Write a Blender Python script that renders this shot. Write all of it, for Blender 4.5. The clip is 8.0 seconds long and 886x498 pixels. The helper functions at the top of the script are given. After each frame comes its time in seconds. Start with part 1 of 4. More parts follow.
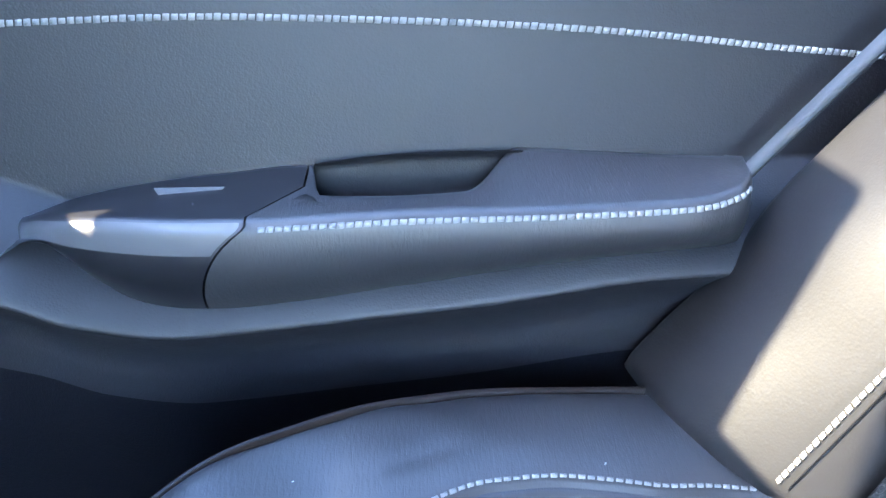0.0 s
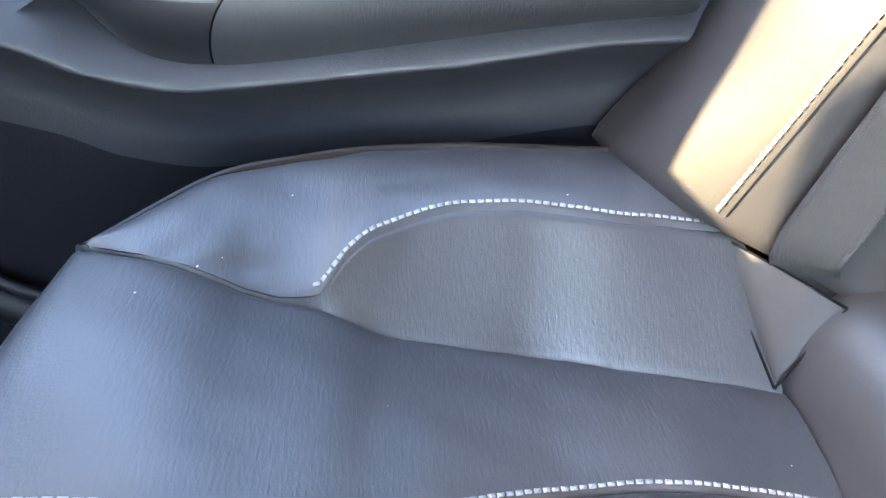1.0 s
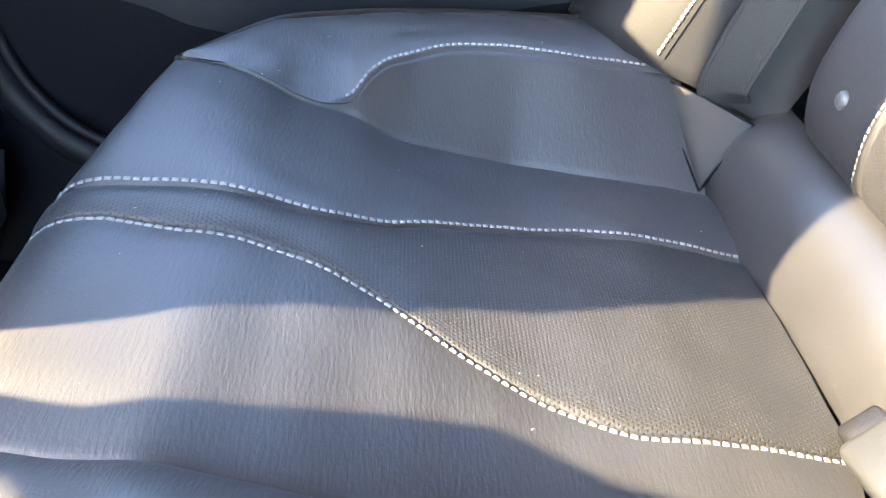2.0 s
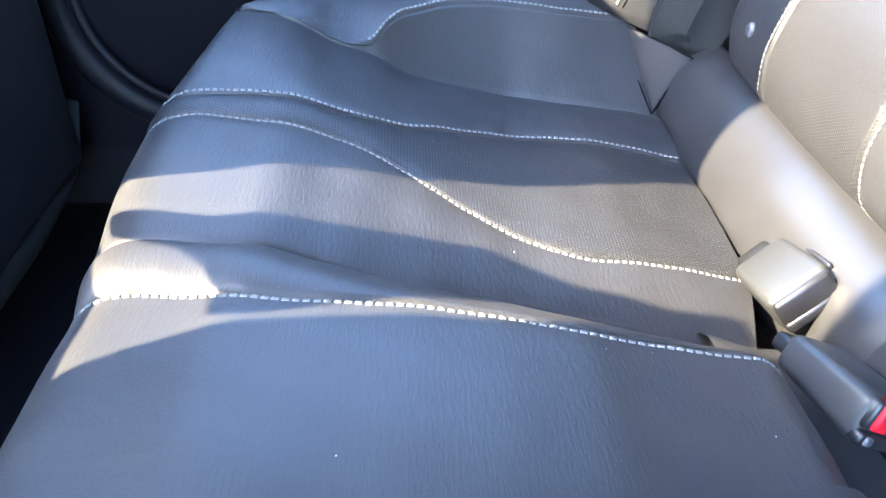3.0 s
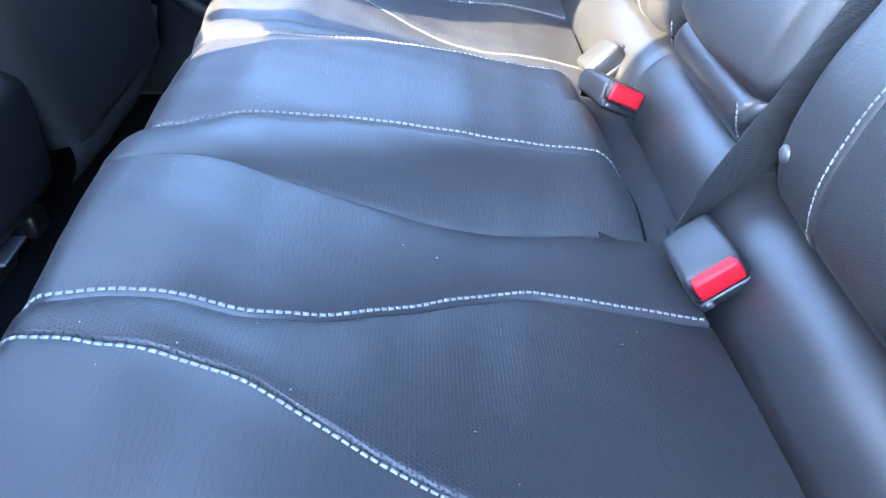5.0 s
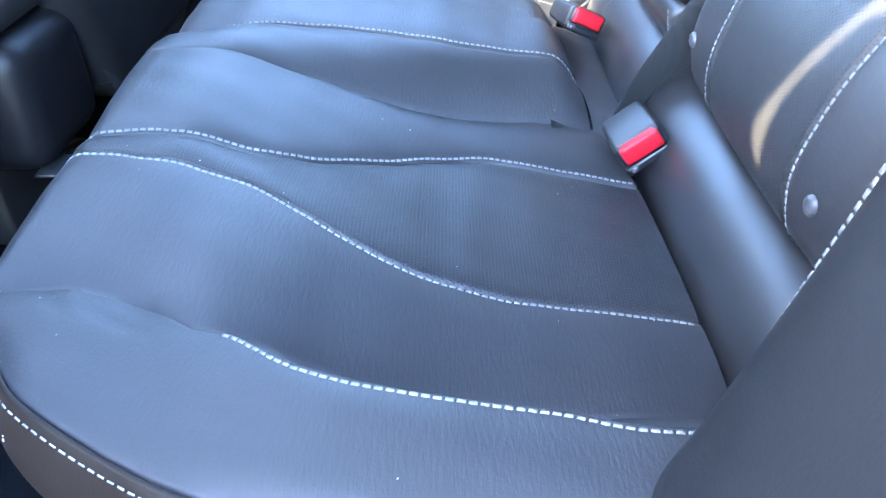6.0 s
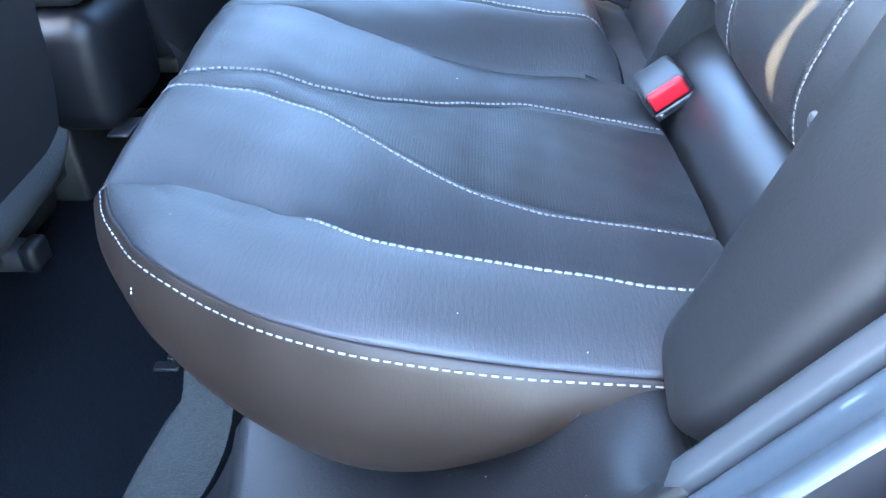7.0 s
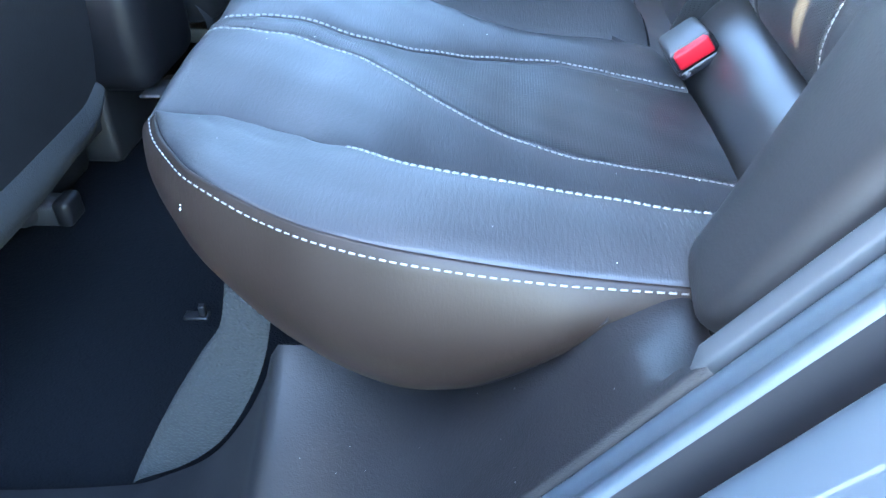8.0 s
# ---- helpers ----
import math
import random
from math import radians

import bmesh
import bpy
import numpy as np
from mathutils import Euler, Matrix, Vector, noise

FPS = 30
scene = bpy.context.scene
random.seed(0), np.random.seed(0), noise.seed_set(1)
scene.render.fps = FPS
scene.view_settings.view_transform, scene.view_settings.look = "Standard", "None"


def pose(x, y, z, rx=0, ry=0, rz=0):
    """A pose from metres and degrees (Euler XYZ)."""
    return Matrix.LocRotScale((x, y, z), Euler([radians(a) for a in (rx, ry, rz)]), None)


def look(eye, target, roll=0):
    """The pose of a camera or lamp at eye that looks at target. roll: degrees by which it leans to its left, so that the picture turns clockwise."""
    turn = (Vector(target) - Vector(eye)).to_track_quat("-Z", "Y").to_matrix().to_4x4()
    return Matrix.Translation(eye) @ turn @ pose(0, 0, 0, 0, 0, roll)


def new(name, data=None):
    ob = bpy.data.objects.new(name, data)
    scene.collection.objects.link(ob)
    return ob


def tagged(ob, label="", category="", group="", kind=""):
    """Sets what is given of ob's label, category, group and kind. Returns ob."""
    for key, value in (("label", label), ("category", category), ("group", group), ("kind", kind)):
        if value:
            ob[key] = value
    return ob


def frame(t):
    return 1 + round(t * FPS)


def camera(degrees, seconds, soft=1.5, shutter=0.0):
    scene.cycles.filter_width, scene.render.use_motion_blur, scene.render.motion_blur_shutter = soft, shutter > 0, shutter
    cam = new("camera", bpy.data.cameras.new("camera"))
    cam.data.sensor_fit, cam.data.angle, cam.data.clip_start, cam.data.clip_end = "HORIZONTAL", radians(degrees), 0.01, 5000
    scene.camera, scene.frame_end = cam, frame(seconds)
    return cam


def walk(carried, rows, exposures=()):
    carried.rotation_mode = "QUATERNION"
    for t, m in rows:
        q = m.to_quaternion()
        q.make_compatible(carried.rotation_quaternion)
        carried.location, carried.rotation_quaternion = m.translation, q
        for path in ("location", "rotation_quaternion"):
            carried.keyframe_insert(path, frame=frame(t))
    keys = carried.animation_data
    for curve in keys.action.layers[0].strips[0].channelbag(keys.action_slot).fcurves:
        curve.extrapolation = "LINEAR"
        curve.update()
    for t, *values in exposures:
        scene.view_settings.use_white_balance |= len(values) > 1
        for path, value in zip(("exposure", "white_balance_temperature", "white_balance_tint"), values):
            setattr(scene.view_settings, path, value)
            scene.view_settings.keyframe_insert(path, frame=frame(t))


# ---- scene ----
cam = camera(59.6, 8.0)
PATH = [
    (0, (0.15, 0.262, 0.682), (0.285, 2.047, -0.209), 1.7),
    (0.5, (0.152, 0.216, 0.635), (0.315, 1.944, -0.359), 2.5),
    (1, (0.154, 0.159, 0.614), (0.303, 1.837, -0.464), 2.9),
    (1.5, (0.171, 0.071, 0.601), (0.278, 1.721, -0.524), 2.7),
    (2, (0.162, -0.036, 0.598), (0.253, 1.609, -0.537), 2.4),
    (2.2, (0.156, -0.078, 0.598), (0.245, 1.566, -0.537), 2.3),
    (3.3, (0.15, -0.27, 0.625), (0.232, 1.367, -0.521), 0.9),
    (3.5, (0.158, -0.312, 0.621), (0.227, 1.337, -0.509), 0.7),
    (4, (0.168, -0.444, 0.631), (0.227, 1.202, -0.504), 0.2),
    (4.5, (0.185, -0.557, 0.637), (0.238, 1.091, -0.495), 0.2),
    (5, (0.207, -0.665, 0.635), (0.248, 0.975, -0.51), 0.1),
    (5.2, (0.214, -0.705, 0.628), (0.254, 0.935, -0.516), 0.2),
    (6.3, (0.257, -0.862, 0.622), (0.196, 0.763, -0.542), -1.8),
    (6.5, (0.251, -0.882, 0.622), (0.176, 0.746, -0.537), -1.9),
    (7, (0.241, -0.922, 0.613), (0.132, 0.707, -0.543), -2.1),
    (7.5, (0.236, -0.948, 0.602), (0.103, 0.677, -0.556), -1.9),
    (8, (0.231, -0.962, 0.592), (0.086, 0.653, -0.579), -1.6),
]
EXPOSURES = [(0, 6.1, 5600, 10), (0.5, 6.4, 6850, 11), (1.0, 6.48, 7200, 11), (1.5, 6.38, 7350, 11), (2.2, 5.78, 6400, 10), (3.4, 5.75, 5850, 10), (4.5, 5.97, 5750, 10), (6.5, 6.03, 5900, 8), (8.0, 6.08, 6000, 3)]
walk(cam, [(t, look(eye, target, roll)) for t, eye, target, roll in PATH], EXPOSURES)

# ---- light ----
SUN_WAY = Vector((1.0, 0.32, -0.80)).normalized()
sky_world = bpy.data.worlds.new("sky_world")
scene.world = sky_world
sky_world.use_nodes = True
wn = sky_world.node_tree.nodes
sky = wn.new("ShaderNodeTexSky")
sky.sky_type = "NISHITA"
sky.sun_disc = False
sky.sun_elevation = math.asin(-SUN_WAY.z)
sky.sun_rotation = math.atan2(-SUN_WAY.x, -SUN_WAY.y)
sky_world.node_tree.links.new(sky.outputs[0], wn["Background"].inputs[0])
wn["Background"].inputs[1].default_value = 0.15
sun_data = bpy.data.lights.new("sun", "SUN")
sun_data.energy, sun_data.angle, sun_data.color = 1.7, radians(0.55), (1.0, 0.81, 0.50)
sun = new("sun", sun_data)
sun.matrix_world = look(Vector((-4, -1, 3)), Vector((-4, -1, 3)) + SUN_WAY)


# ---- materials ----
def material(name, colour, rough=0.5, metal=0.0, grain=0.0, grain_size=0.001, mottle=0.15, mottle_size=0.05, spec=0.5, crease=0.0, holes=None, coat=0.0):
    """A plain surface with mottled colour, uneven gloss and cellular grain, all in metres."""
    m = bpy.data.materials.new(name)
    m.use_nodes = True
    t = m.node_tree
    b = t.nodes["Principled BSDF"]
    at = t.nodes.new("ShaderNodeTexCoord")
    big = t.nodes.new("ShaderNodeTexNoise")
    big.inputs["Scale"].default_value, big.inputs["Detail"].default_value = 1 / mottle_size, 6
    t.links.new(at.outputs["Object"], big.inputs["Vector"])
    mix = t.nodes.new("ShaderNodeMix")
    mix.data_type = "RGBA"
    mix.inputs["A"].default_value = (*[c * (1 - mottle) for c in colour], 1)
    mix.inputs["B"].default_value = (*[min(1, c * (1 + mottle)) for c in colour], 1)
    t.links.new(big.outputs["Fac"], mix.inputs["Factor"])
    t.links.new(mix.outputs["Result"], b.inputs["Base Color"])
    gloss = t.nodes.new("ShaderNodeMapRange")
    gloss.inputs["To Min"].default_value, gloss.inputs["To Max"].default_value = max(0.02, rough - 0.06), min(1, rough + 0.06)
    t.links.new(big.outputs["Fac"], gloss.inputs["Value"])
    t.links.new(gloss.outputs["Result"], b.inputs["Roughness"])
    b.inputs["Metallic"].default_value = metal
    b.inputs["Specular IOR Level"].default_value = spec
    b.inputs["Coat Weight"].default_value = coat
    if grain:
        cell = t.nodes.new("ShaderNodeTexVoronoi")
        cell.feature = "SMOOTH_F1"
        cell.inputs["Scale"].default_value = 1 / grain_size
        fine = t.nodes.new("ShaderNodeTexNoise")
        fine.inputs["Scale"].default_value, fine.inputs["Detail"].default_value = 0.35 / grain_size, 3
        add = t.nodes.new("ShaderNodeMath")
        add.operation = "ADD"
        for n, port in ((cell, "Distance"), (fine, "Fac")):
            t.links.new(at.outputs["Object"], n.inputs["Vector"])
        t.links.new(cell.outputs["Distance"], add.inputs[0])
        t.links.new(fine.outputs["Fac"], add.inputs[1])
        bump = t.nodes.new("ShaderNodeBump")
        bump.inputs["Strength"].default_value, bump.inputs["Distance"].default_value = grain, grain_size * 0.6
        t.links.new(add.outputs[0], bump.inputs["Height"])
        t.links.new(bump.outputs["Normal"], b.inputs["Normal"])
        last = bump
        if crease:
            # long fine wrinkles that run across the seat
            way = t.nodes.new("ShaderNodeMapping")
            way.inputs["Scale"].default_value = (600, 95, 160)
            way.inputs["Rotation"].default_value = (0, 0, 0.12)
            wr = t.nodes.new("ShaderNodeTexNoise")
            wr.inputs["Scale"].default_value, wr.inputs["Detail"].default_value, wr.inputs["Distortion"].default_value = 1.0, 2, 0.5
            t.links.new(at.outputs["Object"], way.inputs["Vector"])
            t.links.new(way.outputs[0], wr.inputs["Vector"])
            b2 = t.nodes.new("ShaderNodeBump")
            b2.inputs["Strength"].default_value, b2.inputs["Distance"].default_value = crease, 0.0007
            t.links.new(wr.outputs["Fac"], b2.inputs["Height"])
            t.links.new(last.outputs["Normal"], b2.inputs["Normal"])
            t.links.new(b2.outputs["Normal"], b.inputs["Normal"])
            last = b2
        if holes:
            # a triangular lattice of small round holes in the plane of two axes
            pitch, ax, ay = holes
            k = 2 * math.pi / (pitch * 0.866)
            total = None
            for a in (0, 60, 120):
                dot = t.nodes.new("ShaderNodeVectorMath")
                dot.operation = "DOT_PRODUCT"
                v = [0, 0, 0]
                v[ax], v[ay] = k * math.cos(radians(a)), k * math.sin(radians(a))
                dot.inputs[1].default_value = v
                t.links.new(at.outputs["Object"], dot.inputs[0])
                c = t.nodes.new("ShaderNodeMath")
                c.operation = "COSINE"
                t.links.new(dot.outputs["Value"], c.inputs[0])
                if total is None:
                    total = c
                else:
                    s = t.nodes.new("ShaderNodeMath")
                    s.operation = "ADD"
                    t.links.new(total.outputs[0], s.inputs[0])
                    t.links.new(c.outputs[0], s.inputs[1])
                    total = s
            hole = t.nodes.new("ShaderNodeMapRange")
            hole.interpolation_type = "SMOOTHSTEP"
            hole.inputs["From Min"].default_value, hole.inputs["From Max"].default_value = 0.9, 2.0
            t.links.new(total.outputs[0], hole.inputs["Value"])
            dark = t.nodes.new("ShaderNodeMix")
            dark.data_type = "RGBA"
            dark.inputs["B"].default_value = (0.004, 0.004, 0.005, 1)
            t.links.new(mix.outputs["Result"], dark.inputs["A"])
            t.links.new(hole.outputs["Result"], dark.inputs["Factor"])
            t.links.new(dark.outputs["Result"], b.inputs["Base Color"])
            b3 = t.nodes.new("ShaderNodeBump")
            b3.invert = True
            b3.inputs["Strength"].default_value, b3.inputs["Distance"].default_value = 0.8, 0.0006
            t.links.new(hole.outputs["Result"], b3.inputs["Height"])
            t.links.new(last.outputs["Normal"], b3.inputs["Normal"])
            t.links.new(b3.outputs["Normal"], b.inputs["Normal"])
    return m


LEATHER = material("black_leather", (0.020, 0.020, 0.022), 0.48, grain=0.10, grain_size=0.0013, mottle=0.12, crease=0.40, spec=0.5)
LEATHER_SMOOTH = material("smooth_black_leather", (0.018, 0.018, 0.0195), 0.37, grain=0.06, grain_size=0.0013, mottle=0.12)
WING_LEATHER = material("matt_wing_leather", (0.0092, 0.0092, 0.0102), 0.55, grain=0.09, grain_size=0.0014, mottle=0.14, crease=0.12, spec=0.24)
GUSSET = material("gusset_leather", (0.011, 0.0108, 0.012), 0.5, grain=0.08, grain_size=0.0013, mottle=0.15, crease=0.2, spec=0.2)
LEATHER_SIDE = material("brown_worn_leather", (0.0115, 0.0075, 0.006), 0.46, grain=0.045, grain_size=0.0013, mottle=0.35, spec=0.22, crease=0.12)
PERFORATED = material("perforated_leather", (0.0185, 0.0185, 0.020), 0.46, grain=0.2, grain_size=0.0013, mottle=0.1, crease=0.3, holes=(0.0029, 0, 1), spec=0.42)
PERFORATED_BACK = material("perforated_back_leather", (0.018, 0.018, 0.0195), 0.47, grain=0.2, grain_size=0.0013, mottle=0.1, holes=(0.0027, 1, 2))
VINYL = material("door_vinyl", (0.0105, 0.0108, 0.0135), 0.52, grain=0.2, grain_size=0.0012, spec=0.35)
PLASTIC = material("black_plastic", (0.0070, 0.0070, 0.0084), 0.47, grain=0.3, grain_size=0.0009, spec=0.40)
BLACK = material("dark_plastic", (0.008, 0.008, 0.010), 0.38)
DARK_VINYL = material("dark_vinyl", (0.005, 0.005, 0.0065), 0.55, grain=0.2, grain_size=0.0012)
CONSOLE = material("console_plastic", (0.006, 0.006, 0.0075), 0.42, grain=0.2, grain_size=0.0012, spec=0.25)
HEM = material("hem_fabric", (0.017, 0.018, 0.020), 0.9, grain=0.5, grain_size=0.0015, spec=0.2)
DARK_STEEL = material("dark_steel", (0.05, 0.05, 0.055), 0.45, metal=0.8)
SATIN = material("satin_plastic", (0.06, 0.06, 0.064), 0.32)
GREY_TRIM = material("grey_trim", (0.023, 0.027, 0.032), 0.62, spec=0.35)
DARK_WEB = material("dark_webbing", (0.011, 0.011, 0.012), 0.75, grain=0.3, grain_size=0.0008, holes=(0.0024, 1, 2))
SMOOTH_PLASTIC = material("smooth_plastic", (0.020, 0.021, 0.0225), 0.45, grain=0.08, grain_size=0.0008)
THREAD = material("white_thread", (0.145, 0.145, 0.142), 0.75, grain=0.5, grain_size=0.0006)
WEBBING = material("webbing", (0.0115, 0.0128, 0.0122), 0.75, grain=0.3, grain_size=0.0008, holes=(0.0017, 1, 2))
RED = material("red_plastic", (0.40, 0.005, 0.014), 0.5, mottle=0.05, spec=0.3)
CARPET = material("carpet", (0.0026, 0.003, 0.0042), 0.95, grain=0.7, grain_size=0.0025, spec=0.06)
CARPET_GREY = material("grey_carpet", (0.012, 0.0135, 0.015), 0.95, grain=0.9, grain_size=0.0025, spec=0.2)
# door plastic with the shade low on the door put into its colour
LOWER_DOOR = material("lower_door_plastic_shade", (0.0045, 0.0045, 0.0065), 0.5, grain=0.2, grain_size=0.0012, spec=0.12)
# near-black colour for the shadow band beside the sill's ridge
RIDGE_SHADE = material("rubber", (0.007, 0.0075, 0.010), 0.75, spec=0.25)
PAINT = material("blue_grey_paint", (0.029, 0.039, 0.050), 0.42, coat=0.25, mottle=0.05)
LINER = material("headliner", (0.20, 0.20, 0.205), 0.95, grain=0.4, grain_size=0.002)
BUTTON = material("button_leather", (0.06, 0.06, 0.066), 0.35)
TINTED = material("privacy_glass", (0.004, 0.004, 0.005), 0.08)
ASPHALT = material("asphalt", (0.05, 0.05, 0.052), 0.9, grain=0.8, grain_size=0.01)


# dark see-through glass: dims what passes and mirrors a little
PRIVACY = bpy.data.materials.new("see_through_privacy_glass")
PRIVACY.use_nodes = True
tree = PRIVACY.node_tree
tree.nodes.clear()
clear, gloss, both, out = (tree.nodes.new("ShaderNode" + k) for k in ("BsdfTransparent", "BsdfGlossy", "MixShader", "OutputMaterial"))
clear.inputs["Color"].default_value = (0.66, 0.68, 0.70, 1)
gloss.inputs["Roughness"].default_value = 0.02
both.inputs[0].default_value = 0.05
tree.links.new(clear.outputs[0], both.inputs[1])
tree.links.new(gloss.outputs[0], both.inputs[2])
tree.links.new(both.outputs[0], out.inputs["Surface"])


# ---- building helpers ----
def thing(name, label, category, group="", kind="", place=(0, 0, 0)):
    ob = new(name)
    ob.location = place
    ob.empty_display_size = 0.05
    return tagged(ob, label, category, group, kind)


def part(name, mesh, mat, parent=None, label=""):
    """Links a mesh as one object under a thing or a part."""
    if isinstance(mesh, bmesh.types.BMesh):
        bm, mesh = mesh, bpy.data.meshes.new(name)
        bm.to_mesh(mesh)
        bm.free()
    mesh.name = name
    if mat and not mesh.materials:
        mesh.materials.append(mat)
    ob = new(name, mesh)
    ob.parent = parent
    if parent is not None:
        up = parent
        off = Vector((0, 0, 0))
        while up is not None:
            off += up.location
            up = up.parent
        ob.location = -off
    return tagged(ob, label)


def from_arrays(verts, faces, smooth=True):
    me = bpy.data.meshes.new("m")
    me.from_pydata([tuple(map(float, v)) for v in verts], [], [tuple(map(int, f)) for f in faces])
    if smooth:
        me.polygons.foreach_set("use_smooth", [True] * len(me.polygons))
    me.update()
    return me


def sheet(p, closed=False, flip=False, smooth=True):
    """A quad mesh over an array of places [rows, columns, 3]."""
    p = np.asarray(p, float)
    n, m = p.shape[:2]
    k = np.arange(n * m).reshape(n, m)
    if closed:
        k = np.concatenate([k, k[:, :1]], 1)
    f = np.stack([k[:-1, :-1], k[:-1, 1:], k[1:, 1:], k[1:, :-1]], -1).reshape(-1, 4)
    return from_arrays(p.reshape(-1, 3), f[:, ::-1] if flip else f, smooth)


def curve_of(xs, ys):
    """A smooth function through a few places (monotone cubic)."""
    xs, ys = np.array(xs, float), np.array(ys, float)
    h, d = np.diff(xs), np.diff(ys) / np.diff(xs)
    m = np.zeros(len(xs))
    m[0], m[-1] = d[0], d[-1]
    for i in range(1, len(xs) - 1):
        if d[i - 1] * d[i] > 0:
            a, b = 2 * h[i] + h[i - 1], h[i] + 2 * h[i - 1]
            m[i] = (a + b) / (a / d[i - 1] + b / d[i])

    def f(x):
        x = np.clip(np.asarray(x, float), xs[0], xs[-1])
        i = np.clip(np.searchsorted(xs, x) - 1, 0, len(xs) - 2)
        t = (x - xs[i]) / h[i]
        return (1 + 2 * t) * (1 - t) ** 2 * ys[i] + t * (1 - t) ** 2 * h[i] * m[i] + t * t * (3 - 2 * t) * ys[i + 1] + t * t * (t - 1) * h[i] * m[i + 1]

    return f


def box(lo, hi, bevel=0.0, segments=2):
    bm = bmesh.new()
    bmesh.ops.create_cube(bm, size=1)
    lo, hi = Vector(lo), Vector(hi)
    for v in bm.verts:
        v.co = Vector([(lo[i] + hi[i]) / 2 + v.co[i] * (hi[i] - lo[i]) for i in range(3)])
    if bevel:
        bmesh.ops.bevel(bm, geom=bm.edges[:], offset=bevel, segments=segments, affect="EDGES", profile=0.5)
    for f in bm.faces:
        f.smooth = bool(bevel)
    return bm


def slab(outline, x0, x1, bevel=0.004):
    """A flat light-blocking piece: an outline of (side, height) between two places along the car, edges rounded."""
    bm = bmesh.new()
    f = bm.faces.new([bm.verts.new((x0, y, z)) for y, z in outline])
    new_part = bmesh.ops.extrude_face_region(bm, geom=[f])["geom"]
    for v in new_part:
        if isinstance(v, bmesh.types.BMVert):
            v.co.x = x1
    bmesh.ops.recalc_face_normals(bm, faces=bm.faces[:])
    rim = [e for e in bm.edges if abs(e.verts[0].co.x - e.verts[1].co.x) < 1e-6]
    bmesh.ops.bevel(bm, geom=rim, offset=bevel, segments=2, affect="EDGES", profile=0.5)
    for f in bm.faces:
        f.smooth = True
    return bm


def moved(bm, m):
    bmesh.ops.transform(bm, matrix=m, verts=bm.verts)
    return bm


def stitches(path, ups, pitch=0.0055, length=0.0042, width=0.0028, lift=0.0003):
    """Thread along a path of places; ups are the surface normals there. Each stitch is a small rounded bar."""
    path, ups = np.asarray(path, float), np.asarray(ups, float)
    s = np.r_[0, np.cumsum(np.linalg.norm(np.diff(path, axis=0), axis=1))]
    verts, faces = [], []
    count = int(s[-1] / pitch)
    for k in range(count):
        a0 = (k + 0.5) * pitch - length / 2
        ring0 = len(verts)
        mid = np.array([np.interp(a0 + length / 2, s, path[:, i]) for i in range(3)])
        up = np.array([np.interp(a0 + length / 2, s, ups[:, i]) for i in range(3)])
        up /= np.linalg.norm(up) + 1e-9
        e0 = np.array([np.interp(a0, s, path[:, i]) for i in range(3)])
        e1 = np.array([np.interp(a0 + length, s, path[:, i]) for i in range(3)])
        along = (e1 - e0) / (np.linalg.norm(e1 - e0) + 1e-9)
        side = np.cross(up, along)
        skew = 0.15 * along
        w = width / 2 * (1 + 0.12 * math.sin(k * 2.3))
        for f, hgt, ww in ((-0.5, 0.0, 0.75), (-0.42, 1.0, 1.0), (0.42, 1.0, 1.0), (0.5, 0.0, 0.75)):
            c = mid + along * f * length
            for q, z in ((-1, -0.4), (-0.55, hgt), (0.55, hgt), (1, -0.4)):
                verts.append(c + (side + skew) * q * w * ww + up * (lift + z * min(width, 0.0022) * 0.32))
        for r in range(3):
            for c in range(3):
                a = ring0 + r * 4 + c
                faces.append((a, a + 1, a + 5, a + 4))
    return from_arrays(verts, faces)


def normals_of(p):
    """Upward surface normals over an array of places."""
    n = np.cross(np.gradient(p, axis=0), np.gradient(p, axis=1))
    n /= np.linalg.norm(n, axis=-1, keepdims=True) + 1e-12
    n[n[..., 2] < 0] *= -1
    return n


def cord(a, b, lift, radius, n=20):
    """A thin round cord from place to place, bowed a little along lift."""
    t = np.linspace(0, 1, n)[:, None]
    c = a * (1 - t) + b * t + lift * 0.003 * 4 * t * (1 - t)
    along = (b - a) / np.linalg.norm(b - a)
    u = np.cross(along, lift)
    u /= np.linalg.norm(u)
    v = np.cross(along, u)
    ring = [c + radius * (math.cos(k) * u + math.sin(k) * v) for k in np.linspace(0, 2 * math.pi, 9)[:-1]]
    return sheet(np.stack(ring, 1), closed=True)


# ---- rear seat cushion ----
TOP_Z = curve_of((0, 0.05, 0.1, 0.15, 0.2, 0.25, 0.3, 0.36, 0.42), (0.369, 0.367, 0.350, 0.330, 0.312, 0.297, 0.287, 0.276, 0.262))
HUMP = curve_of((0, 0.05, 0.1, 0.15, 0.2, 0.25, 0.3, 0.36, 0.42), (-0.012, -0.003, 0.013, 0.0295, 0.042, 0.0505, 0.050, 0.0525, 0.050))
SEAM_C = curve_of((0, 0.03, 0.1, 0.2, 0.3, 0.42), (0.1005, 0.0955, 0.092, 0.092, 0.089, 0.085))
SEAM_C_LEAN = curve_of((0, 0.06, 0.15, 0.21, 0.25, 0.42), (0.0175, 0.0145, 0.0125, 0.007, 0.002, 0.002))
FOLD_IN = curve_of((0, 0.03, 0.1, 0.2, 0.26, 0.32, 0.42), (0.172, 0.168, 0.170, 0.173, 0.166, 0.154, 0.139))
SEAM_IN = curve_of((0, 0.04, 0.1, 0.14, 0.17, 0.2, 0.24, 0.29, 0.42), (0.312, 0.305, 0.304, 0.295, 0.280, 0.264, 0.245, 0.231, 0.233))
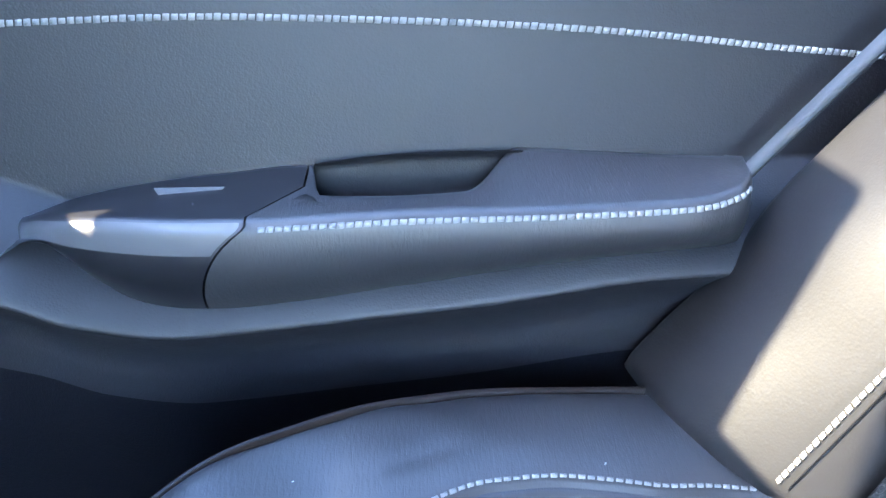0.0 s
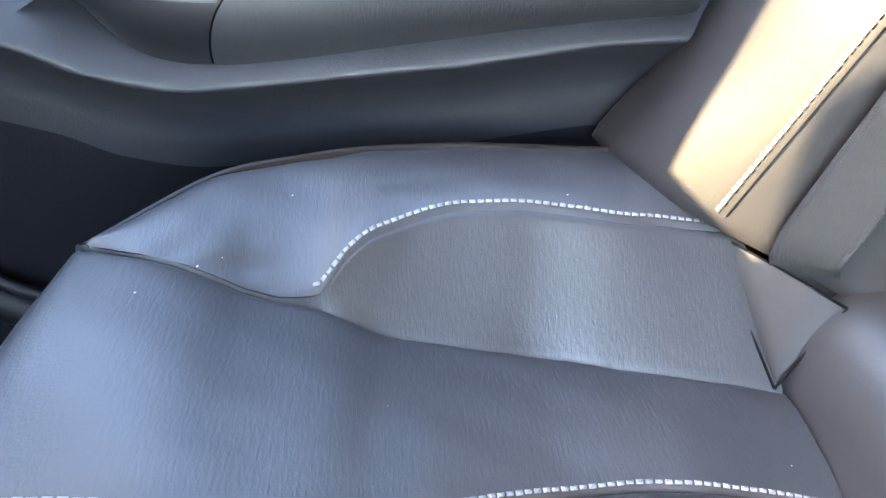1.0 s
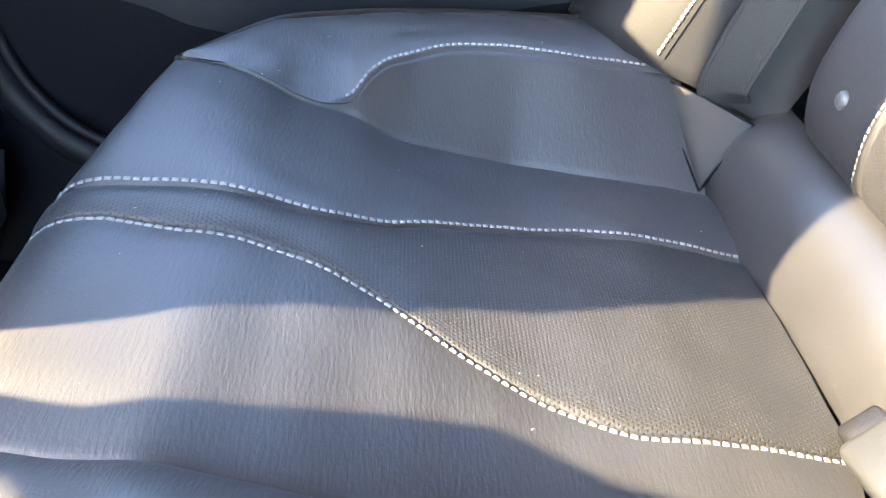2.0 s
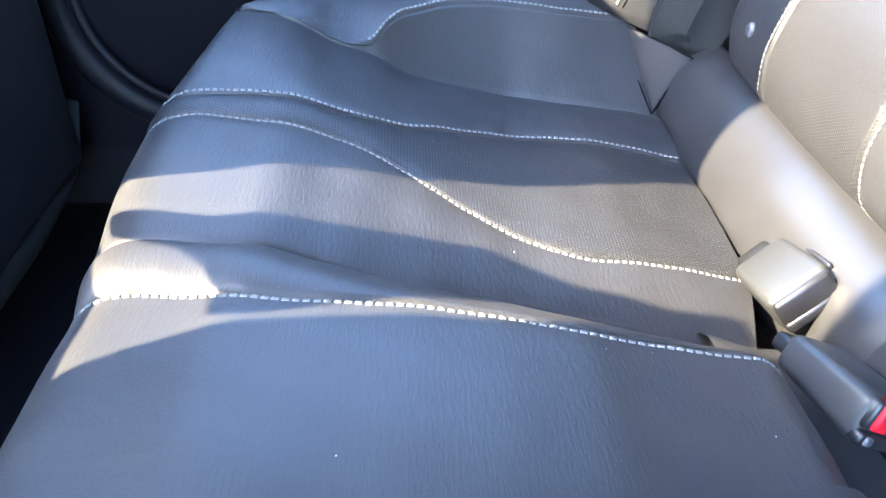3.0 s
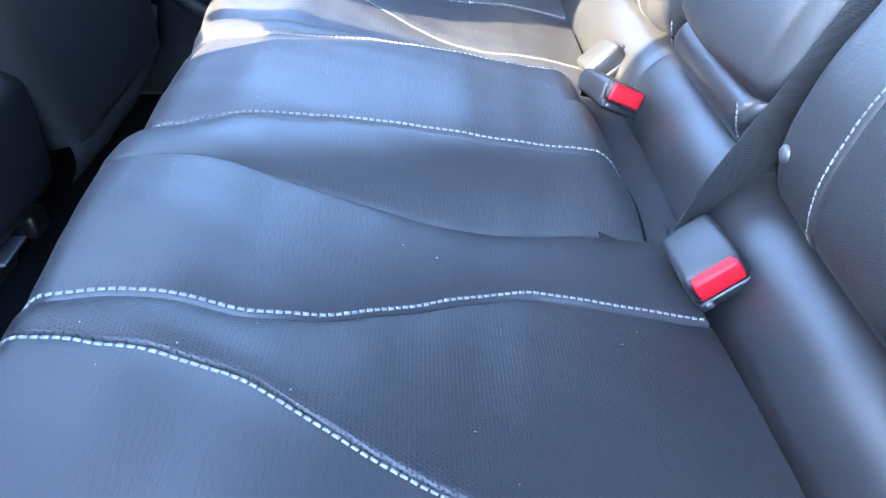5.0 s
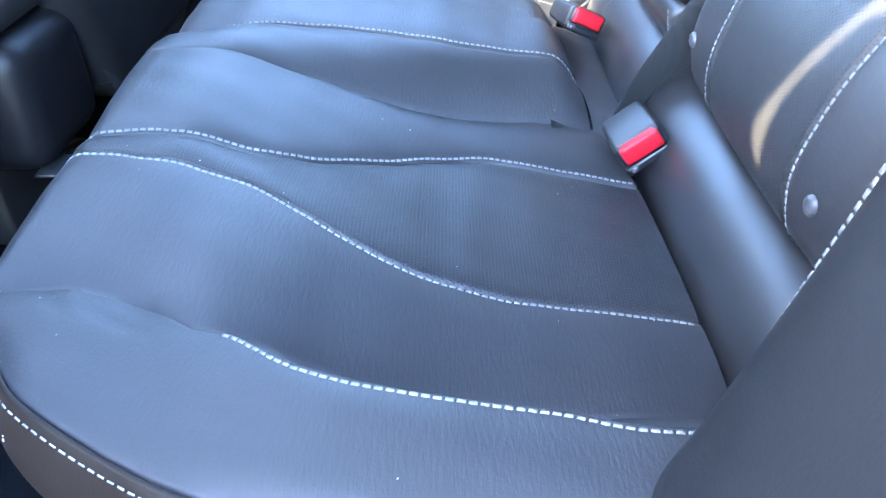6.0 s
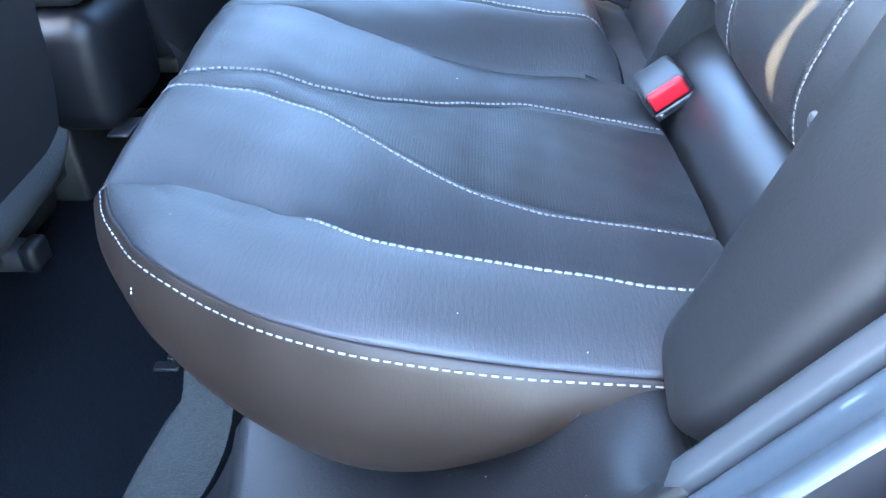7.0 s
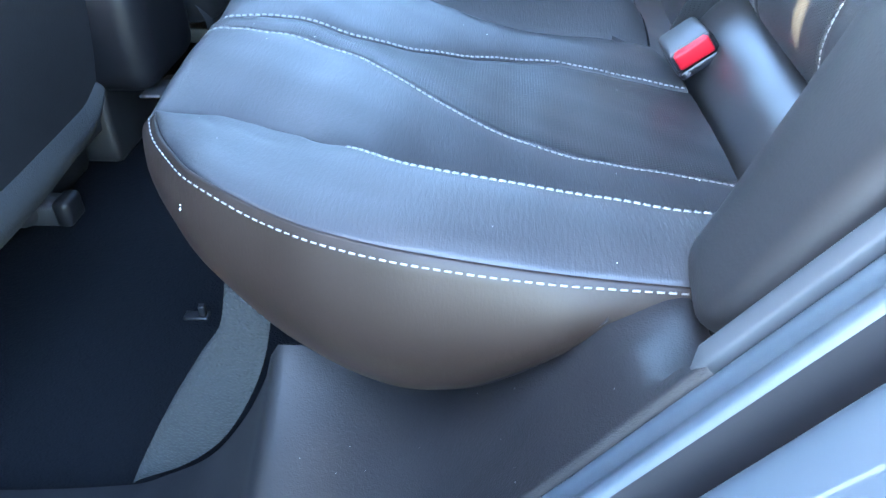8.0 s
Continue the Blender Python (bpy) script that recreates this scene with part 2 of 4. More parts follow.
SEAM_OUT = curve_of((0, 0.04, 0.1, 0.14, 0.18, 0.22, 0.26, 0.3, 0.42), (0.346, 0.351, 0.356, 0.370, 0.392, 0.411, 0.424, 0.430, 0.430))
OUT_NEAR = curve_of((0, 0.02, 0.04, 0.06, 0.08, 0.1, 0.115, 0.13, 0.15, 0.18, 0.21, 0.25, 0.3, 0.38), (0, 0, 0.003, 0.005, 0.008, 0.010, 0.013, 0.016, 0.019, 0.0185, 0.017, 0.011, 0.005, 0.001))
OUT_NEAR_Z = curve_of((0, 0.06, 0.1, 0.13, 0.15, 0.18, 0.21, 0.25, 0.3, 0.4), (-0.004, -0.003, 0.002, 0.008, 0.010, 0.010, 0.007, 0.003, 0, 0))
FOLD_FAR = curve_of((-0.012, 0, 0.02, 0.04, 0.06, 0.08, 0.1, 0.13, 0.15, 0.2, 0.4), (0.008, 0.0075, 0.008, 0.0125, 0.0125, 0.0085, 0.001, -0.004, -0.003, 0, 0))
FOLD_OUT = curve_of((0, 0.02, 0.04, 0.06, 0.08, 0.1, 0.115, 0.15, 0.2, 0.25, 0.3, 0.34, 0.42), (0.506, 0.501, 0.496, 0.498, 0.505, 0.515, 0.522, 0.527, 0.529, 0.534, 0.528, 0.522, 0.512))
ARC_FAR = curve_of((0, 0.108, 0.115, 0.122, 0.13, 0.14, 0.15, 0.165, 0.18, 0.21, 0.25, 0.3, 0.34, 0.42), (0.0056, 0.0056, 0.0062, 0.0120, 0.0215, 0.0300, 0.0370, 0.0460, 0.0520, 0.0595, 0.0600, 0.063, 0.072, 0.080))
ARC_NEAR = curve_of((0, 0.125, 0.135, 0.15, 0.165, 0.18, 0.21, 0.25, 0.3, 0.34, 0.42), (0.0056, 0.0056, 0.0075, 0.0165, 0.0275, 0.036, 0.045, 0.0465, 0.057, 0.072, 0.082))
RIM = curve_of((0, 0.012, 0.03, 0.05, 0.09, 0.136, 0.19, 0.27, 0.34, 0.42), (0.512, 0.538, 0.563, 0.586, 0.611, 0.634, 0.650, 0.661, 0.665, 0.668))
RIM_FAR = curve_of((-0.006, 0, 0.02, 0.04, 0.06, 0.08, 0.1, 0.115, 0.13, 0.15, 0.18, 0.21, 0.27, 0.34, 0.42), (0.5165, 0.526, 0.556, 0.582, 0.600, 0.6145, 0.628, 0.637, 0.645, 0.653, 0.661, 0.667, 0.671, 0.674, 0.677))
RIM_Z = curve_of((0, 0.05, 0.1, 0.2, 0.31, 0.42), (0.366, 0.367, 0.361, 0.358, 0.353, 0.349))
FOLD_Z = {1: curve_of((-0.006, 0.0, 0.02, 0.04, 0.06, 0.08, 0.1, 0.115, 0.13, 0.15, 0.18, 0.21, 0.25, 0.3, 0.34, 0.42), (0.384, 0.385, 0.385, 0.380, 0.370, 0.356, 0.348, 0.342, 0.334, 0.321, 0.310, 0.302, 0.292, 0.288, 0.285, 0.276)),
          -1: curve_of((0, 0.04, 0.06, 0.08, 0.1, 0.12, 0.14, 0.16, 0.18, 0.21, 0.25, 0.3, 0.34, 0.42), (0.368, 0.362, 0.357, 0.355, 0.355, 0.354, 0.348, 0.338, 0.326, 0.312, 0.296, 0.288, 0.283, 0.270))}
ARC_Z = {1: curve_of((-0.006, 0.0, 0.02, 0.04, 0.06, 0.08, 0.1, 0.115, 0.122, 0.13, 0.15, 0.18, 0.21, 0.25, 0.3, 0.34, 0.42), (0.385, 0.386, 0.386, 0.382, 0.372, 0.358, 0.351, 0.353, 0.359, 0.366, 0.373, 0.373, 0.373, 0.371, 0.366, 0.360, 0.352)),
         -1: curve_of((0, 0.04, 0.06, 0.08, 0.1, 0.13, 0.15, 0.18, 0.21, 0.25, 0.3, 0.34, 0.42), (0.369, 0.363, 0.358, 0.356, 0.357, 0.359, 0.361, 0.364, 0.364, 0.361, 0.356, 0.354, 0.350))}
# how much fuller the front edge is along the seat
FRONT_FULL = curve_of((-0.5, -0.38, -0.25, -0.12, 0.0, 0.35, 0.45, 0.55), (0.0, 0.0, 0.010, 0.024, 0.028, 0.028, 0.014, 0.004))

PILLOW = (0.006, 0.007, 0.004, 0.0025, 0.004, -0.002, 0.004)
GROOVE = (1.0, 0.25, 1.0, 1.0, 0.35, 1.0, 1.0)
COLUMNS = (22, 16, 26, 26, 24, 18, 26)
OFF = 0.0044  # from a line of stitches to its seam


def rim_of(x, side):
    """How far out the rim is."""
    if side < 0:
        return RIM(x)
    return RIM_FAR(x)


def rim_high(x, side):
    """The far rim sits higher than the near one."""
    return 0.021 + 0.005 * np.exp(-(((x - 0.09) / 0.06) ** 2)) if side > 0 else 0.002 + 0 * x


def cushion_places(side, panel, rows, t):
    """Places over one panel of one half: rows are x/0..1 from front to back, t 0..1 from the inner seam to the outer."""
    def front_part(x):
        return np.clip((0.25 - x) / 0.15, 0, 1)

    def fold(x):
        return FOLD_OUT(np.clip(x, 0, 1)) + (FOLD_FAR(x) if side > 0 else 0.0)

    def arc(x):
        return fold(x) - OFF + (ARC_FAR(x) if side > 0 else ARC_NEAR(x))

    bounds = [lambda x: 0 * x, lambda x: SEAM_C(x) + SEAM_C_LEAN(x) * side + OFF, FOLD_IN,
              lambda x: SEAM_IN(x) + (0.0075 if side > 0 else 0.013) * front_part(x) + OFF + (0.002 if side > 0 else 0.0),
              lambda x: SEAM_OUT(x) + (0.0075 * front_part(x) if side > 0 else 0.011 * front_part(x) + OUT_NEAR(x)) - OFF + 0.008 * np.clip((0.07 - x) / 0.07, 0, 1),
              fold, arc, lambda x: np.maximum(rim_of(x, side) - OFF, arc(x) + 0.0004)]
    front = np.array([0.008, 0.006, 0.002, 0.0, 0.0, 0.0, 0.0, 0.0]) - np.array([0, 0, 0, 0.0015, 0.0035, 0.006, 0.006, 0.006]) * (side > 0)
    back = np.array([0.374, 0.378, 0.388, 0.414, 0.418, 0.418, 0.400, 0.372]) - (0.008 if side > 0 else 0.0)
    t = np.atleast_2d(t)
    f = front[panel] + (front[panel + 1] - front[panel]) * t
    b = back[panel] + (back[panel + 1] - back[panel]) * t
    x = f + (b - f) * rows[:, None]
    y0, y1 = bounds[panel](x), bounds[panel + 1](x)

    # the two outer seats differ a little in their filling
    def height(k):
        top, rear = TOP_Z(x), np.clip((x - 0.22) / 0.1, 0, 1)
        if k < 2:
            return top + HUMP(x)
        if k == 2:
            return top + (-0.010 if side > 0 else 0.006)
        if k == 3:
            return top + (0.001 + 0.008 * rear if side > 0 else 0.002)
        if k == 4:
            return top + (0.003 + 0.005 * rear if side > 0 else 0.0095 + OUT_NEAR_Z(x))
        if k in (5, 6):
            return (FOLD_Z if k == 5 else ARC_Z)[side](x)
        return RIM_Z(x) + rim_high(x, side)

    w = t * np.ones_like(x)
    if panel == 0:
        w = 0.5 + 0.5 * w
        z = height(0) + PILLOW[0] * 4 * w * (1 - w)
        w = t * np.ones_like(x)
    else:
        z = height(panel) * (1 - w) + height(panel + 1) * w + PILLOW[panel] * 4 * w * (1 - w)
    if panel < 2:
        # the middle rounds down at its rear end
        z = z - 0.028 * np.clip((rows[:, None] - 0.92) / 0.08, 0, 1) ** 2 * (1 - w if panel else 1)
    y = y0 * (1 - w) + y1 * w
    # seams draw the cover in
    live = np.clip((x - 0.10) / 0.02, 0, 1)
    for k, edge in ((panel - 1, y - y0), (panel, y1 - y)):
        if k >= 0:
            g = GROOVE[k] * (live if k == 5 else 1)
            z = z - g * (0.0012 * np.exp(-((edge / 0.009) ** 2)) + 0.0032 * np.exp(-((edge / 0.0013) ** 2)))
    # soft creases and sag of used leather
    if panel == 6:
        for cx, cy, lx, ly, turn, deep in ((0.040, 0.515, 0.016, 0.005, 0.9, 0.0022), (0.075, 0.525, 0.020, 0.004, 0.5, 0.0018), (0.055, 0.545, 0.018, 0.005, 1.1, 0.0012), (0.16, 0.60, 0.03, 0.005, 0.4, 0.0012)):
            u, v = (x - cx) * math.cos(turn) + (y - cy) * math.sin(turn), (y - cy) * math.cos(turn) - (x - cx) * math.sin(turn)
            z = z - deep * (1 if side > 0 else 0.5) * np.exp(-((u / lx) ** 2) - (v / ly) ** 2)
    z = z + 0.0010 * np.sin(37 * x + 11 * side * y) * np.sin(23 * y + 5 * x) + 0.0005 * np.sin(90 * x + 60 * side * y) * np.sin(70 * side * y - 40 * x)
    return np.stack([x, side * y, z], -1)


def roll_under(a, bulge, under, deep, full=1.0):
    """How far out and how far down a rolled front edge is at 0..1 of its way."""
    ang = a * radians(120)
    return np.sin(ang) * bulge - under * a ** 2.2, ((1 - np.cos(ang)) / (1 - math.cos(radians(120)))) ** full * deep


def nose(edge, normal, bulge, under, deep, full):
    """Rows that roll from a front edge down and under."""
    out = []
    for a in np.linspace(0, 1, 15)[1:]:
        o, d = roll_under(a, bulge, under, deep, full)
        p = edge + normal * o[:, None]
        p[..., 2] -= d
        out.append(p)
    return np.array(out[::-1])


ROWS_X = np.linspace(0, 1, 90) ** 1.15
PANEL_NAMES = ("centre_panel", "hump_side_panel", "inner_panel", "perforated_panel", "outer_panel", "bolster_fold_panel", "bolster_panel")


def cushion_panel(side, panel, t=None):
    n = COLUMNS[panel]
    t = np.array(t) if t is not None else (1 - np.cos(np.linspace(0, math.pi, n + 1))) / 2 * 0.92 + np.linspace(0, 1, n + 1) * 0.08
    p = cushion_places(side, panel, ROWS_X, t)
    y = np.abs(p[0, :, 1])
    turn = np.clip((y - 0.40) / 0.11, 0, 1) ** 2 * radians(42)
    normal = np.stack([-np.cos(turn), side * np.sin(turn), 0 * turn], -1)
    outer = np.clip((y - 0.34) / 0.16, 0, 1)
    more = FRONT_FULL(p[0, :, 1])
    q = nose(p[0], normal, 0.040 + more + (0.009 - 0.007 * (side < 0)) * np.clip((y - 0.12) / 0.12, 0, 1) * (1 - outer) - (0.017 if side > 0 else 0.013) * outer, 0.02 + 0.07 * outer + more, 0.19 - 0.04 * outer, 1 + 10 * more)
    return np.concatenate([q, p]), len(q)


cushion = thing("rear_seat_cushion", "black leather rear bench cushion with white contrast stitching and perforated inserts", "car seat", place=(0.2, 0, 0.12))
panels = {}
for side in (1, -1):
    for panel in range(7):
        p, n_nose = cushion_panel(side, panel)
        panels[side, panel] = p
        part(PANEL_NAMES[panel], sheet(p, flip=side < 0), PERFORATED if panel == 3 else LEATHER, cushion,
             "perforated black leather insert" if panel == 3 else "")

# outer side faces below the rim seam
for side in (1, -1):
    xs = np.linspace(0, 1, 70) ** 1.2 * 0.345
    xs = xs - (0.006 if side > 0 else 0.0) * np.clip(1 - xs / 0.1, 0, 1)
    yr, zr = rim_of(xs, side), RIM_Z(xs) + rim_high(xs, side)
    dx, dy = np.gradient(xs), np.gradient(yr)
    nl = np.hypot(dx, dy)
    nx, ny = -dy / nl, dx / nl
    deep = curve_of((0, 0.05, 0.1, 0.15, 0.2, 0.25, 0.29, 0.345), (0.140, 0.150, 0.170, 0.178, 0.163, 0.120, 0.064, 0.015))(xs)
    like_nose = np.clip(1 - xs / 0.09, 0, 1) ** 1.5
    rows = [np.stack([xs - nx * OFF * 1.05, side * (yr - ny * OFF * 1.05), zr - 0.0045], -1), np.stack([xs - nx * OFF * 0.8, side * (yr - ny * OFF * 0.8), zr - 0.0008], -1), np.stack([xs - nx * OFF * 0.4, side * (yr - ny * OFF * 0.4), zr + 0.0012], -1)]
    for a in np.linspace(0, 1, 22):
        o1, d1 = roll_under(a, 0.018 if side > 0 else 0.027, 0.09, 1.0)
        o2 = (0.016 * np.sin(math.pi * min(1, a * 1.1)) - 0.075 * a ** 2.2) * np.clip(deep / 0.1, 0.1, 1)
        o, d = o1 * like_nose + o2 * (1 - like_nose), deep * (d1 * like_nose + a * (1 - like_nose))
        rows.append(np.stack([xs + nx * o, side * (yr + ny * o), zr - d - 0.001 * (a > 0)], -1))
    part("side_panel", sheet(np.array(rows), flip=side > 0), LEATHER_SIDE, cushion, "brownish worn leather side of the cushion")
    # rim stitching just below the seam
    r = np.array(rows)
    side_face = r
    if side < 0:
        part("stitching", stitches(r[3, :69] * 0.45 + r[4, :69] * 0.55 + np.stack([nx, side * ny, 0.5 + 0 * nx], -1)[:69] * 0.0006, np.stack([nx * 0.8, side * ny * 0.8, 0 * nx + 0.6], -1)[:69], pitch=0.0058, length=0.0038, width=0.0011), THREAD, cushion, "white contrast stitching")

for side in (1, -1):
    # seam panel, column counted from the seam, rows to skip at the front
    for panel, last_edge, skip in ((0, True, 6), (2, True, 6), (4, False, 6), (6, False, None)):
        q = cushion_places(side, panel, ROWS_X, np.array([0.0, 1.0]))
        at = OFF / np.abs(q[:, 1, 1] - q[:, 0, 1])
        at = 1 - at if last_edge else at
        p = cushion_panel(side, panel, np.stack([at - 0.012, at, at + 0.012], -1))[0]
        up = normals_of(p)
        rows = slice(skip, None)
        if skip is None:
            rows = slice(14 + int(np.searchsorted(p[14:, 0, 0], 0.112 if side > 0 else 0.13)), None)
        part("stitching", stitches(p[rows, 1], up[rows, 1], width=0.0026 if side > 0 else 0.0023), THREAD, cushion, "white contrast stitching")

# dark edge where the middle ends before the seat back
edge_line = np.concatenate([panels[-1, 0][-1, -8:], panels[-1, 1][-1, 1:]]) + np.array([-0.0012, 0, 0.0010])
part("edge_piping", sheet(np.stack([edge_line + 0.0013 * np.array([math.cos(k), 0.3 * math.cos(k), math.sin(k)]) for k in np.linspace(0, 2 * math.pi, 9)[:-1]], 1), closed=True), CARPET, cushion, "dark edge at the rear of the raised middle")

part("base", box((0.12, -0.50, 0.06), (0.42, 0.50, 0.20), 0.02), CARPET, cushion, "dark underside of the cushion")



# ---- rear seat back ----
BACK_X = curve_of((0.31, 0.335, 0.36, 0.385, 0.43, 0.5, 0.6, 0.75, 0.95), (0.500, 0.470, 0.458, 0.455, 0.465, 0.501, 0.562, 0.655, 0.775))


def back_sheet(y0, y1, z0, z1, depth=0.0, edge=0.035, swell=0.0, round_bottom=0.03, nz=60, ny=40, seams=()):
    """The front of a padded back section, with rounded sides that turn rearwards."""
    t = (1 - np.cos(np.linspace(0, math.pi, ny))) / 2
    if seams:
        t = np.sort(np.r_[t, [(q + d - y0) / (y1 - y0) for q in seams for d in (-0.004, -0.002, -0.001, 0.001, 0.002, 0.004)]])
    z = z0 + (z1 - z0) * np.linspace(0, 1, nz) ** 1.1
    Z, T = np.meshgrid(z, t, indexing="ij")
    Y = y0 + (y1 - y0) * T
    d = np.minimum(Y - y0, y1 - Y)
    turn = edge * (1 - np.sqrt(np.clip(1 - (1 - np.clip(d / edge, 0, 1)) ** 2, 0, 1)))
    low = np.clip((Z - z0) / round_bottom, 0, 1)
    turn_b = round_bottom * (1 - np.sqrt(np.clip(1 - (1 - low) ** 2, 0, 1)))
    X = BACK_X(Z) + depth + turn * 1.6 + turn_b - swell * 4 * T * (1 - T)
    p = np.stack([X, Y, Z], -1)
    left, right, top = p[:, :1].copy(), p[:, -1:].copy(), None
    left[..., 0] += 0.09
    right[..., 0] += 0.09
    return np.concatenate([left, p, right], 1)


seat_back = thing("rear_bench_backrest", "black leather rear bench backrest with white stitching and covered buttons", "car seat", place=(0.55, 0, 0.3))
for side in (1, -1):
    seams = (0.229, 0.391) if side > 0 else (0.260, 0.425)
    p = back_sheet(0.162, 0.515, 0.325, 0.95, swell=0.006, ny=64, seams=seams)
    # seams at both sides of the middle panel
    for ys in seams:
        p[..., 0] += 0.0035 * np.exp(-(((p[..., 1] - ys) / 0.0022) ** 2))
    cols = [int(np.argmin(np.abs(p[40, :, 1] - ys))) for ys in seams]
    p[..., 1] *= side
    for name, lo, hi in (("back_side_panel", 0, cols[0]), ("back_middle_panel", cols[0], cols[1]), ("back_side_panel", cols[1], p.shape[1] - 1)):
        middle = name == "back_middle_panel"
        part(name, sheet(p[:, lo:hi + 1], flip=side > 0), PERFORATED_BACK if middle else LEATHER, seat_back, "perforated black leather middle of the seat back" if middle else "")
    for ys, off in zip(seams, (-0.005, 0.005)):
        z = np.linspace(0.334, 0.9, 120)
        yy = ys + off + 0.006 * np.exp(-((z - 0.33) / 0.03) ** 2) * np.sign(off)
        t = (yy - 0.162) / 0.353
        x = BACK_X(z) - 0.006 * 4 * t * (1 - t) - 0.0005 + 0.03 * (1 - np.sqrt(1 - (1 - np.clip((z - 0.325) / 0.03, 0, 1)) ** 2))
        path = np.stack([x, side * yy, z], -1)
        part("stitching", stitches(path, np.tile([-0.93, 0, 0.36], (len(z), 1)), width=0.0018), THREAD, seat_back, "white contrast stitching")
    for ys, zs in (((0.184, 0.393), (0.438, 0.395)) if side > 0 else ((0.200, 0.386), (0.459, 0.386))):
        # a covered button: a low dome with a rim, facing out of the cushion
        prof = ((0.0, 0.0034), (0.003, 0.0032), (0.0052, 0.0024), (0.0064, 0.0010), (0.0069, -0.0020))
        ang = np.linspace(0, 2 * math.pi, 25)[:-1]
        ring = np.array([[(-h, q * math.cos(k), q * math.sin(k)) for k in ang] for q, h in prof])
        t = np.clip((ys - 0.162) / 0.353, 0, 1)
        d = min(ys - 0.162, 0.515 - ys)
        curl = 0.035 * (1 - math.sqrt(1 - (1 - min(1.0, d / 0.035)) ** 2)) * 1.6
        ring += np.array([float(BACK_X(zs)) + curl - 0.024 * t * (1 - t), side * ys, zs])
        part("button", sheet(ring, closed=True), BUTTON, seat_back, "small glossy covered button")

# centre section: lower roll and folded armrest
p = back_sheet(-0.105, 0.105, 0.312, 0.382, depth=0.0, edge=0.016, round_bottom=0.02, nz=40)
p[..., 0] += 0.028 * (1 - np.sqrt(1 - np.clip((p[..., 2] - 0.352) / 0.031, 0, 1) ** 2))
top = p[-1:].copy()
top[..., 0] += 0.06
p = np.concatenate([p, top])
part("centre_roll", sheet(p, flip=True), LEATHER_SMOOTH, seat_back, "padded leather roll with stitched ends")
for ys in (-0.098, 0.098):
    z = np.linspace(0.322, 0.38, 20)
    part("stitching", stitches(np.stack([BACK_X(z) + 0.001, 0 * z + ys, z], -1), np.tile([-0.95, 0, 0.3], (20, 1)), pitch=0.006, length=0.0042), THREAD, seat_back, "white contrast stitching")
p = back_sheet(-0.125, 0.125, 0.376, 0.84, depth=0.010, edge=0.03, swell=0.014)
part("folded_armrest", sheet(p, flip=True), LEATHER, seat_back, "folded padded centre armrest")
part("back_core", box((0.60, -0.64, 0.25), (0.74, 0.64, 0.97), 0.03), CARPET, seat_back, "dark body of the seat back")

# rolled band between cushion and back
BAND_X = np.array([0.424, 0.4225, 0.425, 0.431, 0.440, 0.452, 0.466, 0.482])
BAND_Z = np.array([0.235, 0.260, 0.280, 0.298, 0.313, 0.325, 0.333, 0.336])
for name, y0, y1, dx in (("band", 0.125, 0.545, 0.0), ("centre_band", -0.15, 0.15, 0.004), ("band", -0.575, -0.125, 0.0)):
    ys = np.linspace(y0, y1, 60)
    k = np.linspace(0, 7, 26)
    bx, bz = np.interp(k, range(8), BAND_X), np.interp(k, range(8), BAND_Z)
    for _ in range(3):
        bx[1:-1], bz[1:-1] = (bx[:-2] + 2 * bx[1:-1] + bx[2:]) / 4, (bz[:-2] + 2 * bz[1:-1] + bz[2:]) / 4
    e = np.minimum(ys - y0, y1 - ys)
    soft = (0.012 if name == "centre_band" else 0.004) * np.exp(-((e / 0.012) ** 2))
    # the far outer part stands a little forward and higher
    out = np.clip((ys - 0.16) / 0.14, 0, 1)
    out = 0.012 * out * out * (3 - 2 * out)
    sag = 0.0012 * np.sin(41 * ys) * np.sin(17 * ys + 1)
    p = np.stack([bx[:, None] + dx + soft[None] - out[None] + sag[None], np.broadcast_to(ys[None], (26, 60)), bz[:, None] - 0.5 * soft[None] + 0.8 * out[None]], -1)
    part(name, sheet(p, flip=True), LEATHER_SMOOTH, seat_back, "smooth leather roll at the foot of the seat back")

# flap behind the middle of the cushion
ys, xs = np.linspace(-0.20, 0.20, 48), np.linspace(0.345, 0.445, 16)
X, Y = np.meshgrid(xs, ys, indexing="ij")
Z = 0.286 - 0.25 * (X - 0.345) + 0.004 * np.sin(40 * Y + 60 * X) * np.exp(-((np.abs(Y) - 0.14) / 0.04) ** 2) - 0.03 * np.clip((np.abs(Y) - 0.150) / 0.04, 0, 1.5) ** 2
part("gap_floor", box((0.335, -0.24, 0.225), (0.45, 0.24, 0.245), 0.004), CARPET, seat_back, "dark felt in the gap behind the cushion")
part("flap", sheet(np.stack([X, Y, Z], -1), flip=True), LEATHER, seat_back, "dark leather flap behind the cushion")

